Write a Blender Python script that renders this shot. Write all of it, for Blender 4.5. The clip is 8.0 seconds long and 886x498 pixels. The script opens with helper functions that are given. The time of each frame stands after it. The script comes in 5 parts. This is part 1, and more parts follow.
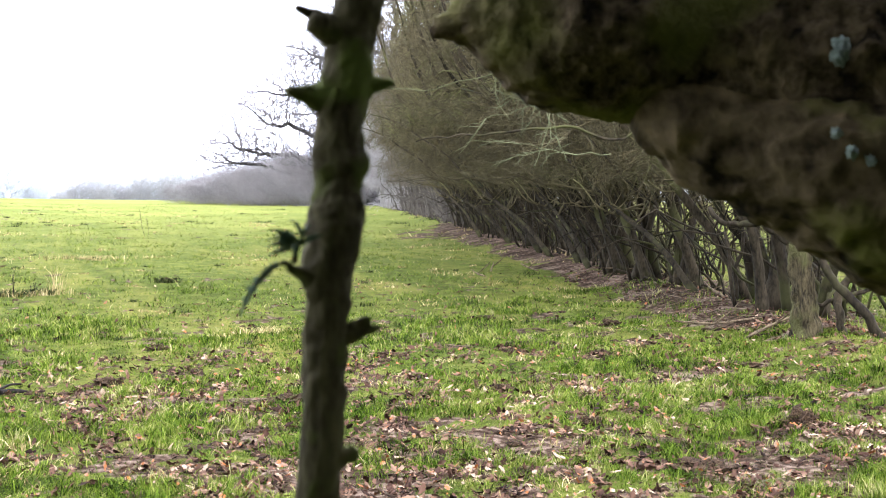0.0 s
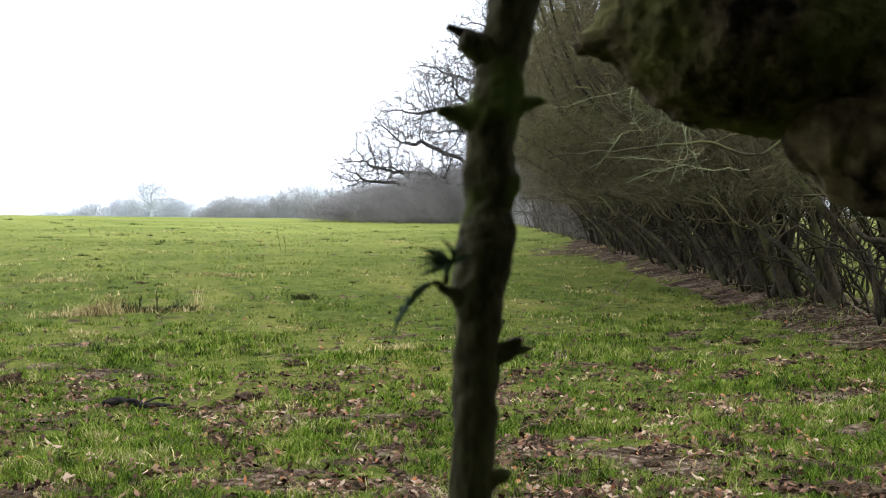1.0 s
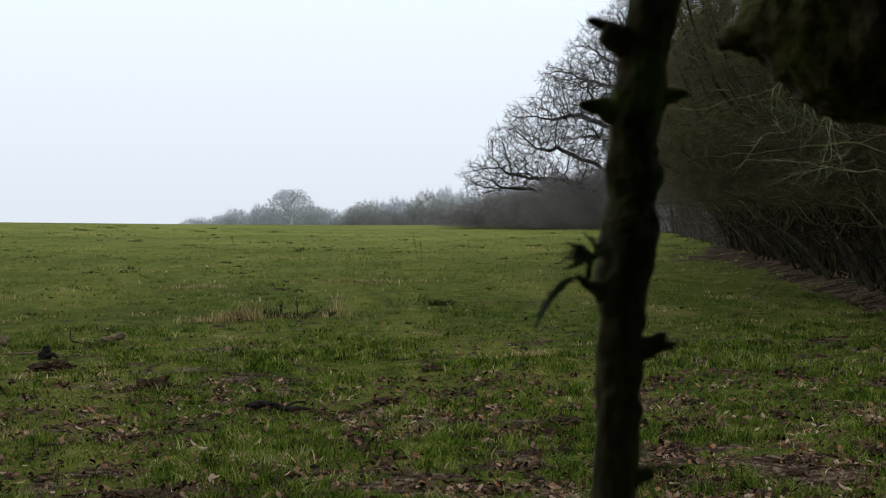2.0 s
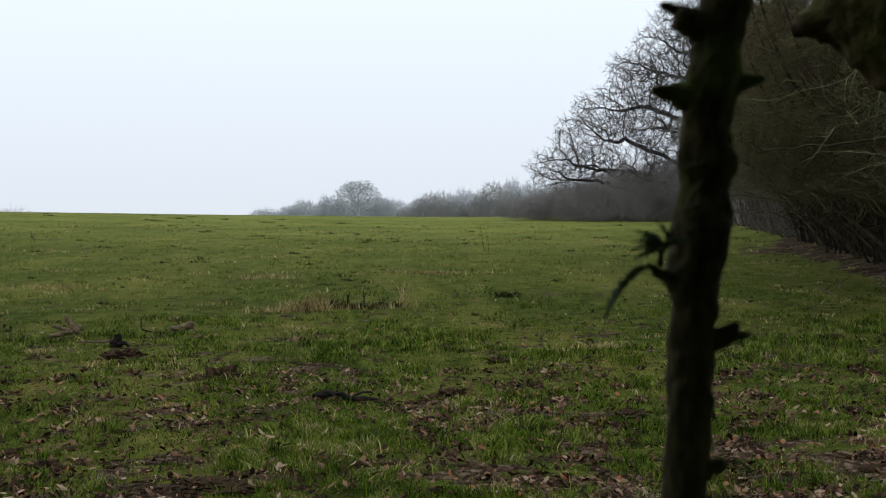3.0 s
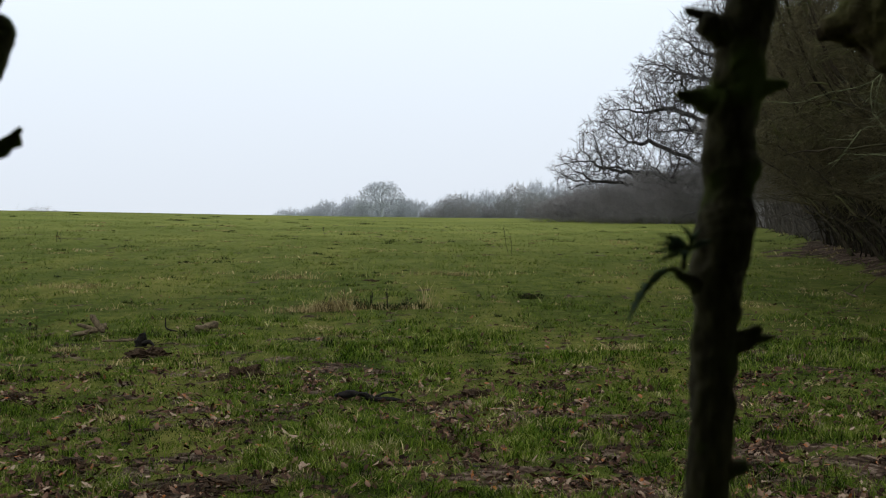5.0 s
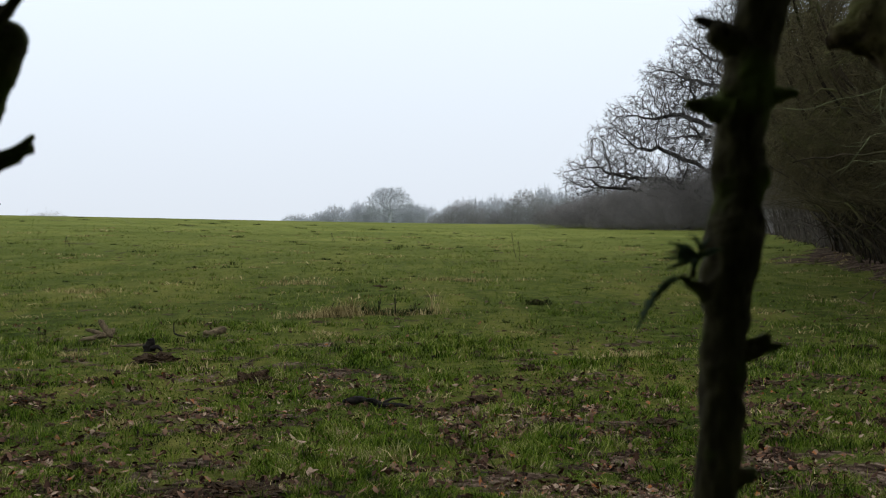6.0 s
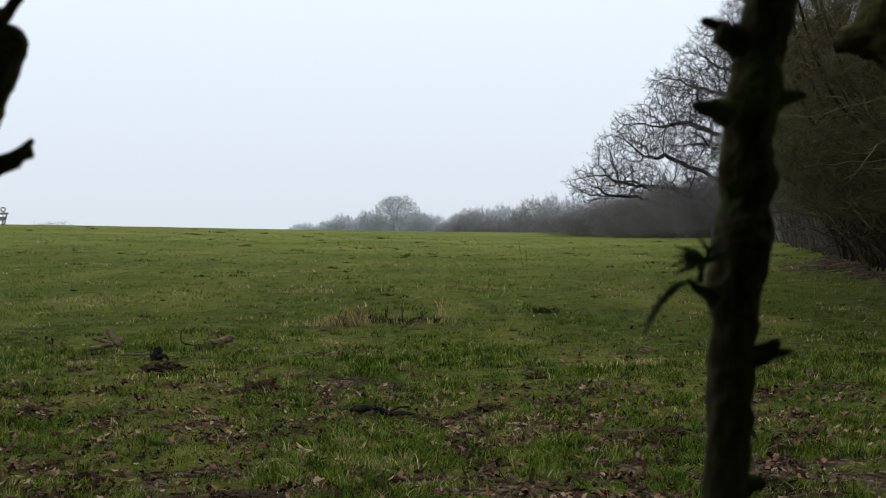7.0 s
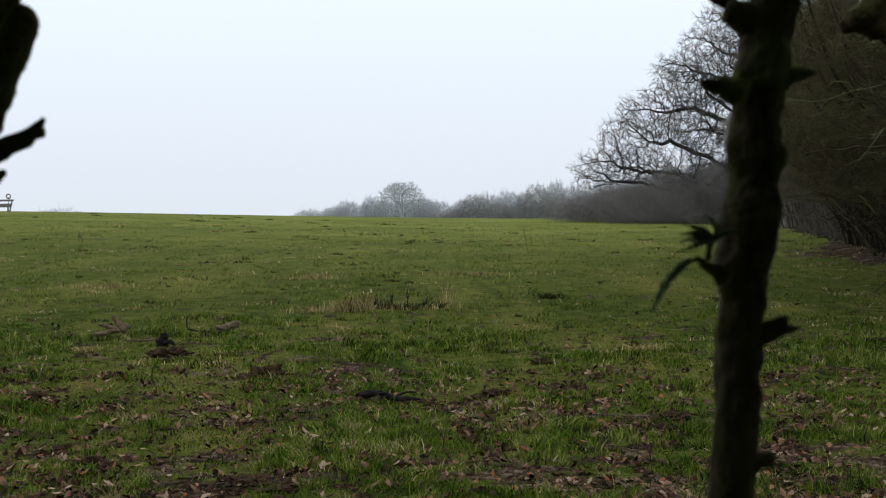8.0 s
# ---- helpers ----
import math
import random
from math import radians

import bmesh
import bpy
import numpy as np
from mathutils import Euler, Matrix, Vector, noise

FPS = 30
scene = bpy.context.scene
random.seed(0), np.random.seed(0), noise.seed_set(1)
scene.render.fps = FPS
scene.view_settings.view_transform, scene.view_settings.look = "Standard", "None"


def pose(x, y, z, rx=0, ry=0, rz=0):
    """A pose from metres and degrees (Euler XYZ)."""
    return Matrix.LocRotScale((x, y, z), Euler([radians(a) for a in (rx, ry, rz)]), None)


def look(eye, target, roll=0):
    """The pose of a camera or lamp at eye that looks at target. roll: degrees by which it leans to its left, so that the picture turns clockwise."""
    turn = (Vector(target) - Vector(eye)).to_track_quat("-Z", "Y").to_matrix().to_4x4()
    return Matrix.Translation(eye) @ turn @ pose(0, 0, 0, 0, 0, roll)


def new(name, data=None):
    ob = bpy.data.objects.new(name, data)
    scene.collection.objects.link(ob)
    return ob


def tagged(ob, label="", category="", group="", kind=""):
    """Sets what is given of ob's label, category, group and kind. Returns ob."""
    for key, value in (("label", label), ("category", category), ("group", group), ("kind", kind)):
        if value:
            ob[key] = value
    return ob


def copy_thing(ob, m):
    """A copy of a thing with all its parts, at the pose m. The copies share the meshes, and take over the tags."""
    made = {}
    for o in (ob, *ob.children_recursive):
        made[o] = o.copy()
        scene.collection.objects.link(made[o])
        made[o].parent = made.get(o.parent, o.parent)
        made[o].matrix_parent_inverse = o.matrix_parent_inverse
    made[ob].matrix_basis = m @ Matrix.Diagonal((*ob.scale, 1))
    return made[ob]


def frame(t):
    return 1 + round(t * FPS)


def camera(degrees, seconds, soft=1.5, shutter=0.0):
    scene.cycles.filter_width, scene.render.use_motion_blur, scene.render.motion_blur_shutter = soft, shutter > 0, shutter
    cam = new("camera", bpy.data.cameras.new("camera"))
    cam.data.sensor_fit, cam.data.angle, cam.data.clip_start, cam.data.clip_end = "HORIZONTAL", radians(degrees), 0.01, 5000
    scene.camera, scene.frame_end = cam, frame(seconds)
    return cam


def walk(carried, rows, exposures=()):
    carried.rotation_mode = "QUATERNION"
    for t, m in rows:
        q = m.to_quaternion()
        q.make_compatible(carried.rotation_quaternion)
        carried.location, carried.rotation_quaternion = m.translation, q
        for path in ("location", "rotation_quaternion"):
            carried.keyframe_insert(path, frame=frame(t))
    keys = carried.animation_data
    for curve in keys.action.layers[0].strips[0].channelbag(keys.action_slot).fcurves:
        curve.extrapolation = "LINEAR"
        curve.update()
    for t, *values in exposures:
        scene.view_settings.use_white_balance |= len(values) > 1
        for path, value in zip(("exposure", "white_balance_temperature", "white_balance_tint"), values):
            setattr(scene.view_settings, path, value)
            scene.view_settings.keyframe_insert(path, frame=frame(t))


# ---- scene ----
cam = camera(38.4, 8.0, soft=1.05)
# stops, kelvin, tint along the walk
EXPOSURES = [(0.0, 2.56, 6150, 21), (0.3, 2.4, 6150, 20), (0.7, 1.92, 6250, 17), (1.0, 1.52, 6350, 12), (1.2, 1.25, 6400, 10), (1.5, 0.17, 6250, 9), (1.7, -0.03, 6500, 10), (2.0, -0.05, 6500, 10), (6.0, -0.05, 6500, 10), (6.5, -0.2, 6500, 10), (7.0, -0.12, 6500, 10), (7.5, -0.12, 6500, 10), (8.0, -0.06, 6500, 10)]
PATH = [
    (0.0, 0.0213, -0.0126, 1.4670, 87.24, -0.41, -17.01),
    (0.2, 0.0185, -0.0114, 1.4672, 87.02, -0.05, -16.02),
    (0.4, 0.0156, -0.0101, 1.4673, 87.03, 0.17, -14.60),
    (0.5, 0.0142, -0.0095, 1.4674, 87.14, 0.17, -13.75),
    (0.7, 0.0124, -0.0058, 1.4678, 87.46, 0.00, -12.79),
    (0.8, 0.0116, -0.0040, 1.4681, 87.60, -0.01, -12.10),
    (1.0, 0.0098, -0.0003, 1.4685, 87.98, -0.11, -11.06),
    (1.1, 0.0097, 0.0003, 1.4677, 88.20, 0.01, -10.91),
    (1.2, 0.0096, 0.0009, 1.4670, 88.45, 0.02, -10.48),
    (1.3, 0.0096, 0.0016, 1.4662, 88.55, 0.23, -9.91),
    (1.4, 0.0095, 0.0022, 1.4654, 88.49, 0.28, -8.55),
    (1.5, 0.0094, 0.0028, 1.4647, 88.53, 0.39, -7.22),
    (1.6, 0.0087, 0.0025, 1.4637, 88.53, 0.42, -6.53),
    (1.8, 0.0071, 0.0019, 1.4617, 88.46, 0.44, -5.85),
    (2.0, 0.0055, 0.0012, 1.4598, 88.29, 0.34, -4.96),
    (2.2, 0.0041, -0.0004, 1.4613, 88.38, -0.04, -4.09),
    (3.3, 0.0040, 0.0097, 1.4556, 87.83, 0.34, -1.75),
    (3.5, 0.0031, 0.0003, 1.4578, 87.91, 0.22, -1.83),
    (4.0, 0.0027, -0.0018, 1.4571, 88.04, 0.24, -1.66),
    (4.5, 0.0024, -0.0026, 1.4572, 87.97, 0.06, -1.32),
    (5.9, 0.0008, -0.0062, 1.4590, 88.13, -0.13, -0.47),
    (6.0, 0.0007, -0.0064, 1.4591, 88.24, -0.20, -0.54),
    (6.2, 0.0015, 0.0008, 1.4581, 88.55, -0.08, -0.34),
    (6.5, 0.0028, 0.0116, 1.4566, 88.80, -0.11, -0.28),
    (6.8, 0.0030, 0.0076, 1.4562, 88.69, -0.02, -0.08),
    (7.0, 0.0032, 0.0050, 1.4560, 88.62, -0.09, -0.22),
    (7.2, 0.0026, 0.0024, 1.4541, 88.41, -0.16, -0.32),
    (7.5, 0.0017, -0.0015, 1.4512, 88.15, -0.04, -0.25),
    (8.0, -0.0000, -0.0000, 1.4500, 88.00, -0.00, 0.00),
]
walk(cam, [(t, pose(x, y, z, rx, ry, rz)) for t, x, y, z, rx, ry, rz in PATH],
     exposures=EXPOSURES)

cam.data.dof.use_dof, cam.data.dof.focus_distance, cam.data.dof.aperture_fstop = True, 13.0, 13.0

# ---------------------------------------------------------------- sky and sun
world = bpy.data.worlds.new("overcast_sky")
scene.world = world
world.use_nodes = True
wn, wl = world.node_tree.nodes, world.node_tree.links
wn.clear()
sky = wn.new("ShaderNodeTexSky")
sky.sky_type, sky.sun_disc = "NISHITA", False
sky.sun_elevation, sky.sun_rotation = radians(28), radians(200)
sky.air_density, sky.dust_density, sky.ozone_density = 1.0, 6.0, 1.0
sky_bg = wn.new("ShaderNodeBackground")
sky_bg.inputs["Strength"].default_value = 0.05
cloud_bg = wn.new("ShaderNodeBackground")
coord = wn.new("ShaderNodeTexCoord")
split = wn.new("ShaderNodeSeparateXYZ")
cloud = wn.new("ShaderNodeValToRGB")
cloud.color_ramp.elements.new(0.22)
for stop, where, tone in zip(cloud.color_ramp.elements, (0.0, 0.22, 1.0), ((0.471, 0.512, 0.567), (0.575, 0.647, 0.719), (0.69, 0.75, 0.80))):
    stop.position, stop.color = where, (*tone, 1)
wl.new(coord.outputs["Generated"], split.inputs[0])
wl.new(split.outputs["Z"], cloud.inputs[0])
wl.new(cloud.outputs[0], cloud_bg.inputs["Color"])
cloud_bg.inputs["Strength"].default_value = 1.6
both = wn.new("ShaderNodeAddShader")
wout = wn.new("ShaderNodeOutputWorld")
wl.new(sky_bg.outputs[0], both.inputs[0])
wl.new(cloud_bg.outputs[0], both.inputs[1])
wl.new(both.outputs[0], wout.inputs["Surface"])

sun = new("sun", bpy.data.lights.new("sun", "SUN"))
sun.data.energy, sun.data.angle, sun.data.color = 0.5, radians(25), (1.0, 0.96, 0.9)
sun.matrix_world = look((0, 0, 40), (-12, 32, 0))


# ---------------------------------------------------------------- materials
def material(name, dark, light, scale=8.0, rough=0.85, bump=0.3, fine=6.0, third=None, third_at=0.6, third_scale=2.0, stretch=(1, 1, 1), island=0.0, per_object=0.0, distance=0.01, coords="Object"):
    """Two-scale noise between two colours, with an optional third colour in patches, grain bump, and random shifts per piece."""
    m = bpy.data.materials.new(name)
    m.use_nodes = True
    n, l = m.node_tree.nodes, m.node_tree.links
    shader = n["Principled BSDF"]
    shader.inputs["Roughness"].default_value = rough
    shader.inputs["Specular IOR Level"].default_value = 0.08
    tc, mp = n.new("ShaderNodeTexCoord"), n.new("ShaderNodeMapping")
    mp.inputs["Scale"].default_value = stretch
    l.new(tc.outputs[coords], mp.inputs["Vector"])
    big, small = n.new("ShaderNodeTexNoise"), n.new("ShaderNodeTexNoise")
    for node, k, detail in ((big, scale, 4), (small, scale * fine, 6)):
        node.inputs["Scale"].default_value, node.inputs["Detail"].default_value = k, detail
        l.new(mp.outputs[0], node.inputs["Vector"])
    mix = n.new("ShaderNodeMath")
    mix.operation = "ADD"
    l.new(big.outputs["Fac"], mix.inputs[0])
    l.new(small.outputs["Fac"], mix.inputs[1])
    ramp = n.new("ShaderNodeValToRGB")
    ramp.color_ramp.elements[0].position, ramp.color_ramp.elements[0].color = 0.36, (*dark, 1)
    ramp.color_ramp.elements[1].position, ramp.color_ramp.elements[1].color = 0.66, (*light, 1)
    half = n.new("ShaderNodeMath")
    half.operation, half.inputs[1].default_value = "MULTIPLY", 0.5
    l.new(mix.outputs[0], half.inputs[0])
    l.new(half.outputs[0], ramp.inputs[0])
    colour = ramp.outputs[0]
    if third:
        patch = n.new("ShaderNodeTexNoise")
        patch.inputs["Scale"].default_value, patch.inputs["Detail"].default_value = third_scale, 5
        l.new(tc.outputs[coords], patch.inputs["Vector"])
        edge = n.new("ShaderNodeMapRange")
        edge.inputs["From Min"].default_value, edge.inputs["From Max"].default_value = third_at, third_at + 0.12
        l.new(patch.outputs["Fac"], edge.inputs["Value"])
        over = n.new("ShaderNodeMixRGB")
        over.inputs[2].default_value = (*third, 1)
        l.new(edge.outputs[0], over.inputs[0])
        l.new(colour, over.inputs[1])
        colour = over.outputs[0]
    if island or per_object:
        hsv = n.new("ShaderNodeHueSaturation")
        rnd = n.new("ShaderNodeMapRange")
        k = island or per_object
        rnd.inputs["To Min"].default_value, rnd.inputs["To Max"].default_value = 1 - k, 1 + k
        src = n.new("ShaderNodeNewGeometry").outputs["Random Per Island"] if island else n.new("ShaderNodeObjectInfo").outputs["Random"]
        l.new(src, rnd.inputs["Value"])
        l.new(rnd.outputs[0], hsv.inputs["Value"])
        l.new(colour, hsv.inputs["Color"])
        colour = hsv.outputs[0]
    l.new(colour, shader.inputs["Base Color"])
    if bump:
        b = n.new("ShaderNodeBump")
        b.inputs["Strength"].default_value, b.inputs["Distance"].default_value = bump, distance
        l.new(mix.outputs[0], b.inputs["Height"])
        l.new(b.outputs[0], shader.inputs["Normal"])
    return m


def blade_material(name, stops, rough=0.6, haze_tint=None, vary=0.85):
    """Colour by piece: every blade or leaf takes its own place on the ramp; an optional pale tint grows with distance
    as painted haze.
    """
    m = bpy.data.materials.new(name)
    m.use_nodes = True
    n, l = m.node_tree.nodes, m.node_tree.links
    shader = n["Principled BSDF"]
    shader.inputs["Roughness"].default_value = rough
    shader.inputs["Specular IOR Level"].default_value = 0.025
    geo, ramp, tc, noi = n.new("ShaderNodeNewGeometry"), n.new("ShaderNodeValToRGB"), n.new("ShaderNodeTexCoord"), n.new("ShaderNodeTexNoise")
    noi.inputs["Scale"].default_value, noi.inputs["Detail"].default_value = 0.9, 4
    l.new(tc.outputs["Object"], noi.inputs["Vector"])
    mix = n.new("ShaderNodeMath")
    mix.operation = "MULTIPLY_ADD"
    mix.inputs[1].default_value = vary
    shift = n.new("ShaderNodeMath")
    shift.operation, shift.inputs[1].default_value = "SUBTRACT", 0.845 + vary / 2
    tuft = n.new("ShaderNodeTexNoise")
    tuft.inputs["Scale"].default_value, tuft.inputs["Detail"].default_value = 5.0, 2
    l.new(tc.outputs["Object"], tuft.inputs["Vector"])
    sums = n.new("ShaderNodeMath")
    sums.operation, sums.inputs[1].default_value = "MULTIPLY_ADD", 1.7
    l.new(tuft.outputs["Fac"], sums.inputs[0])
    l.new(noi.outputs["Fac"], sums.inputs[2])
    l.new(sums.outputs[0], shift.inputs[0])
    l.new(geo.outputs["Random Per Island"], mix.inputs[0])
    l.new(shift.outputs[0], mix.inputs[2])
    l.new(mix.outputs[0], ramp.inputs[0])
    while len(ramp.color_ramp.elements) < len(stops):
        ramp.color_ramp.elements.new(0.5)
    for e, (p, c) in zip(ramp.color_ramp.elements, stops):
        e.position, e.color = p, (*c, 1)
    colour = ramp.outputs[0]
    # painted haze: blades fade toward a pale tint up the field
    if haze_tint:
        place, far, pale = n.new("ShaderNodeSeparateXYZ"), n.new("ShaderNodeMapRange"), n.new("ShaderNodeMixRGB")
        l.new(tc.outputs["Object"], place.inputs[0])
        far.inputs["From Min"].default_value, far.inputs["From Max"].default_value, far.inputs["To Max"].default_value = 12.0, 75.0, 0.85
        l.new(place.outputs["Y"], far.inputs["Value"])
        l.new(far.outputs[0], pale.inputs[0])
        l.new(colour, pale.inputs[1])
        pale.inputs[2].default_value = (*haze_tint, 1)
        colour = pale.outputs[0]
    l.new(colour, shader.inputs["Base Color"])
    return m


HEDGE_X, HEDGE_SLOPE = 4.86, 0.2


def ground_material():
    """Short winter turf with bare soil patches, thinning toward the hedge foot."""
    m = bpy.data.materials.new("turf")
    m.use_nodes = True
    n, l = m.node_tree.nodes, m.node_tree.links
    shader = n["Principled BSDF"]
    shader.inputs["Roughness"].default_value = 0.95
    shader.inputs["Specular IOR Level"].default_value = 0.01
    tc = n.new("ShaderNodeTexCoord")

    def noi(scale, detail=5, vec=None, rough=0.6):
        t = n.new("ShaderNodeTexNoise")
        t.inputs["Scale"].default_value, t.inputs["Detail"].default_value, t.inputs["Roughness"].default_value = scale, detail, rough
        l.new(vec or tc.outputs["Object"], t.inputs["Vector"])
        return t.outputs["Fac"]

    def ramp(src, stops):
        r = n.new("ShaderNodeValToRGB")
        while len(r.color_ramp.elements) < len(stops):
            r.color_ramp.elements.new(0.5)
        for e, (p, c) in zip(r.color_ramp.elements, stops):
            e.position, e.color = p, (*c, 1)
        l.new(src, r.inputs[0])
        return r.outputs[0]

    def math_node(op, a, b):
        t = n.new("ShaderNodeMath")
        t.operation = op
        for i, v in enumerate((a, b)):
            if isinstance(v, (int, float)):
                t.inputs[i].default_value = v
            else:
                l.new(v, t.inputs[i])
        return t.outputs[0]

    def blend(fac, a, b):
        t = n.new("ShaderNodeMixRGB")
        l.new(fac, t.inputs[0])
        l.new(a, t.inputs[1])
        l.new(b, t.inputs[2])
        return t.outputs[0]

    def span(src, a, b, lo=0.0, hi=1.0):
        t = n.new("ShaderNodeMapRange")
        for key, v in (("From Min", a), ("From Max", b), ("To Min", lo), ("To Max", hi)):
            t.inputs[key].default_value = v
        l.new(src, t.inputs["Value"])
        return t.outputs[0]

    squash = n.new("ShaderNodeMapping")
    squash.inputs["Scale"].default_value = (1, 0.14, 1)
    l.new(tc.outputs["Object"], squash.inputs["Vector"])
    green = ramp(math_node("ADD", math_node("MULTIPLY", noi(3.0, 6), 0.5), math_node("MULTIPLY", noi(75.0, 4), 0.5)), ((0.36, (0.008, 0.012, 0.003)), (0.5, (0.040, 0.055, 0.010)), (0.64, (0.115, 0.122, 0.030))))
    straw = ramp(math_node("ADD", math_node("MULTIPLY", noi(9.0, 5), 0.5), math_node("MULTIPLY", noi(85.0, 4), 0.5)), ((0.35, (0.055, 0.062, 0.010)), (0.65, (0.19, 0.165, 0.05))))
    turf = blend(span(math_node("ADD", noi(0.5, 6, squash.outputs[0]), math_node("MULTIPLY", noi(3.0, 5, squash.outputs[0]), 0.6)), 0.74, 1.04), green, straw)
    soil = ramp(math_node("ADD", math_node("MULTIPLY", noi(16.0, 8), 0.6), math_node("MULTIPLY", noi(2.2, 3), 0.4)), ((0.38, (0.008, 0.005, 0.0035)), (0.5, (0.052, 0.034, 0.024)), (0.62, (0.18, 0.132, 0.105))))
    mask = n.new("ShaderNodeAttribute")
    mask.attribute_name = "worn"
    bare = span(math_node("ADD", mask.outputs["Fac"], math_node("MULTIPLY", noi(7.0, 6), 0.8)), 0.78, 1.12)
    tint = ramp(noi(0.12, 4), ((0.35, (0.75, 0.8, 0.7)), (0.65, (1.2, 1.15, 1.1))))
    # far turf fades to the same pale tint, mist put into its colour
    place = n.new("ShaderNodeSeparateXYZ")
    l.new(tc.outputs["Object"], place.inputs[0])
    haze_tint = n.new("ShaderNodeMixRGB")
    haze_tint.inputs[2].default_value = (0.165, 0.182, 0.050, 1)
    l.new(span(place.outputs["Y"], 12.0, 75.0, 0.0, 0.85), haze_tint.inputs[0])
    l.new(turf, haze_tint.inputs[1])
    turf = haze_tint.outputs[0]
    times = n.new("ShaderNodeMixRGB")
    times.blend_type = "MULTIPLY"
    times.inputs[0].default_value = 1.0
    l.new(blend(bare, turf, soil), times.inputs[1])
    l.new(tint, times.inputs[2])
    l.new(times.outputs[0], shader.inputs["Base Color"])
    b = n.new("ShaderNodeBump")
    b.inputs["Strength"].default_value, b.inputs["Distance"].default_value = 0.8, 0.05
    l.new(math_node("ADD", noi(18, 6), math_node("MULTIPLY", noi(4, 6), 1.5)), b.inputs["Height"])
    l.new(b.outputs[0], shader.inputs["Normal"])
    return m


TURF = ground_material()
BARK_STEM = material("mossy_young_bark", (0.026, 0.021, 0.012), (0.11, 0.097, 0.048), 26, 0.9, 0.8, 5, (0.085, 0.105, 0.024), 0.50, 16, (1, 1, 0.35), distance=0.004)
BARK_OLD = material("old_mossy_bark", (0.009, 0.0065, 0.0035), (0.135, 0.10, 0.052), 8, 0.95, 0.8, 4, (0.085, 0.087, 0.018), 0.50, 5, distance=0.012)
BARK_BROKEN = material("dark_broken_bark", (0.010, 0.007, 0.004), (0.135, 0.10, 0.055), 12, 0.95, 1.0, 4, (0.085, 0.083, 0.022), 0.53, 6, distance=0.012)
BARK_HEDGE = material("hedge_bark", (0.005, 0.004, 0.0026), (0.046, 0.036, 0.021), 6, 0.9, 0.8, 6, (0.044, 0.044, 0.016), 0.53, 1.6, (1, 1, 0.4), per_object=0.5)
BARK_PALE = material("pale_hawthorn_bark", (0.010, 0.008, 0.005), (0.075, 0.060, 0.030), 15, 0.95, 1.0, 4, (0.066, 0.064, 0.024), 0.52, 3.5, (1, 1, 0.22), distance=0.03)
TWIG_HEDGE = material("hedge_twigs", (0.042, 0.034, 0.017), (0.122, 0.102, 0.052), 2.0, 0.9, 0, 4, (0.116, 0.117, 0.044), 0.55, 0.8, island=0.5)
TWIG_PALE = material("lichened_twigs", (0.055, 0.058, 0.028), (0.13, 0.136, 0.068), 3.0, 0.9, 0, 4, island=0.25)
# distant hedge only: bark and twigs lightened, the mist put into their colour
BARK_FAR = material("hazy_hedge_bark", (0.04, 0.034, 0.027), (0.10, 0.087, 0.07), 3, 0.9, 0, 5)
TWIG_HAZY = material("hazy_hedge_twigs", (0.085, 0.073, 0.054), (0.165, 0.144, 0.11), 1.0, 0.9, 0, 4, island=0.3)
BARK_OAK = material("oak_bark", (0.016, 0.0145, 0.013), (0.055, 0.051, 0.047), 3, 0.9, 0.5, 5)
TWIG_OAK = material("oak_twigs", (0.055, 0.051, 0.048), (0.12, 0.114, 0.11), 1.0, 0.9, 0, 4, island=0.2)
# scrub, far hawthorns, wood: mist painted into the twigs, paler with each distance
TWIG_SCRUB = material("misted_scrub_twigs", (0.20, 0.184, 0.176), (0.31, 0.29, 0.28), 0.5, 0.9, 0, 4, island=0.2)
TWIG_MID = material("misted_hawthorn_twigs", (0.26, 0.257, 0.252), (0.375, 0.37, 0.363), 0.3, 0.9, 0, 4, island=0.15)
TWIG_FAR = material("mist_pale_twigs", (0.42, 0.44, 0.467), (0.53, 0.555, 0.585), 0.2, 0.9, 0, 4, island=0.12)
GRASS = blade_material("grass_blades", ((0.0, (0.003, 0.006, 0.001)), (0.3, (0.025, 0.050, 0.003)), (0.6, (0.086, 0.130, 0.011)), (0.82, (0.160, 0.178, 0.033)), (1.0, (0.29, 0.26, 0.12))), haze_tint=(0.165, 0.182, 0.050), vary=0.6)
STRAW = blade_material("dry_grass_blades", ((0.0, (0.075, 0.055, 0.022)), (0.45, (0.23, 0.175, 0.075)), (1.0, (0.46, 0.37, 0.19))))
LEAF = blade_material("fallen_leaves", ((0.0, (0.012, 0.0075, 0.0055)), (0.34, (0.046, 0.024, 0.016)), (0.64, (0.108, 0.059, 0.038)), (0.82, (0.17, 0.107, 0.070)), (0.86, (0.23, 0.075, 0.018)), (0.91, (0.19, 0.12, 0.078)), (1.0, (0.28, 0.20, 0.14))), 0.7)
WEED = blade_material("dark_weed_leaves", ((0.0, (0.010, 0.014, 0.004)), (0.5, (0.026, 0.036, 0.010)), (1.0, (0.06, 0.07, 0.02))))
HOLLY = blade_material("holly_leaves", ((0.0, (0.03, 0.055, 0.028)), (0.6, (0.06, 0.095, 0.055)), (1.0, (0.10, 0.135, 0.09))), 0.45)
SOIL = material("bare_soil", (0.007, 0.0045, 0.0026), (0.078, 0.048, 0.027), 22, 0.95, 1.0, 4, distance=0.02)
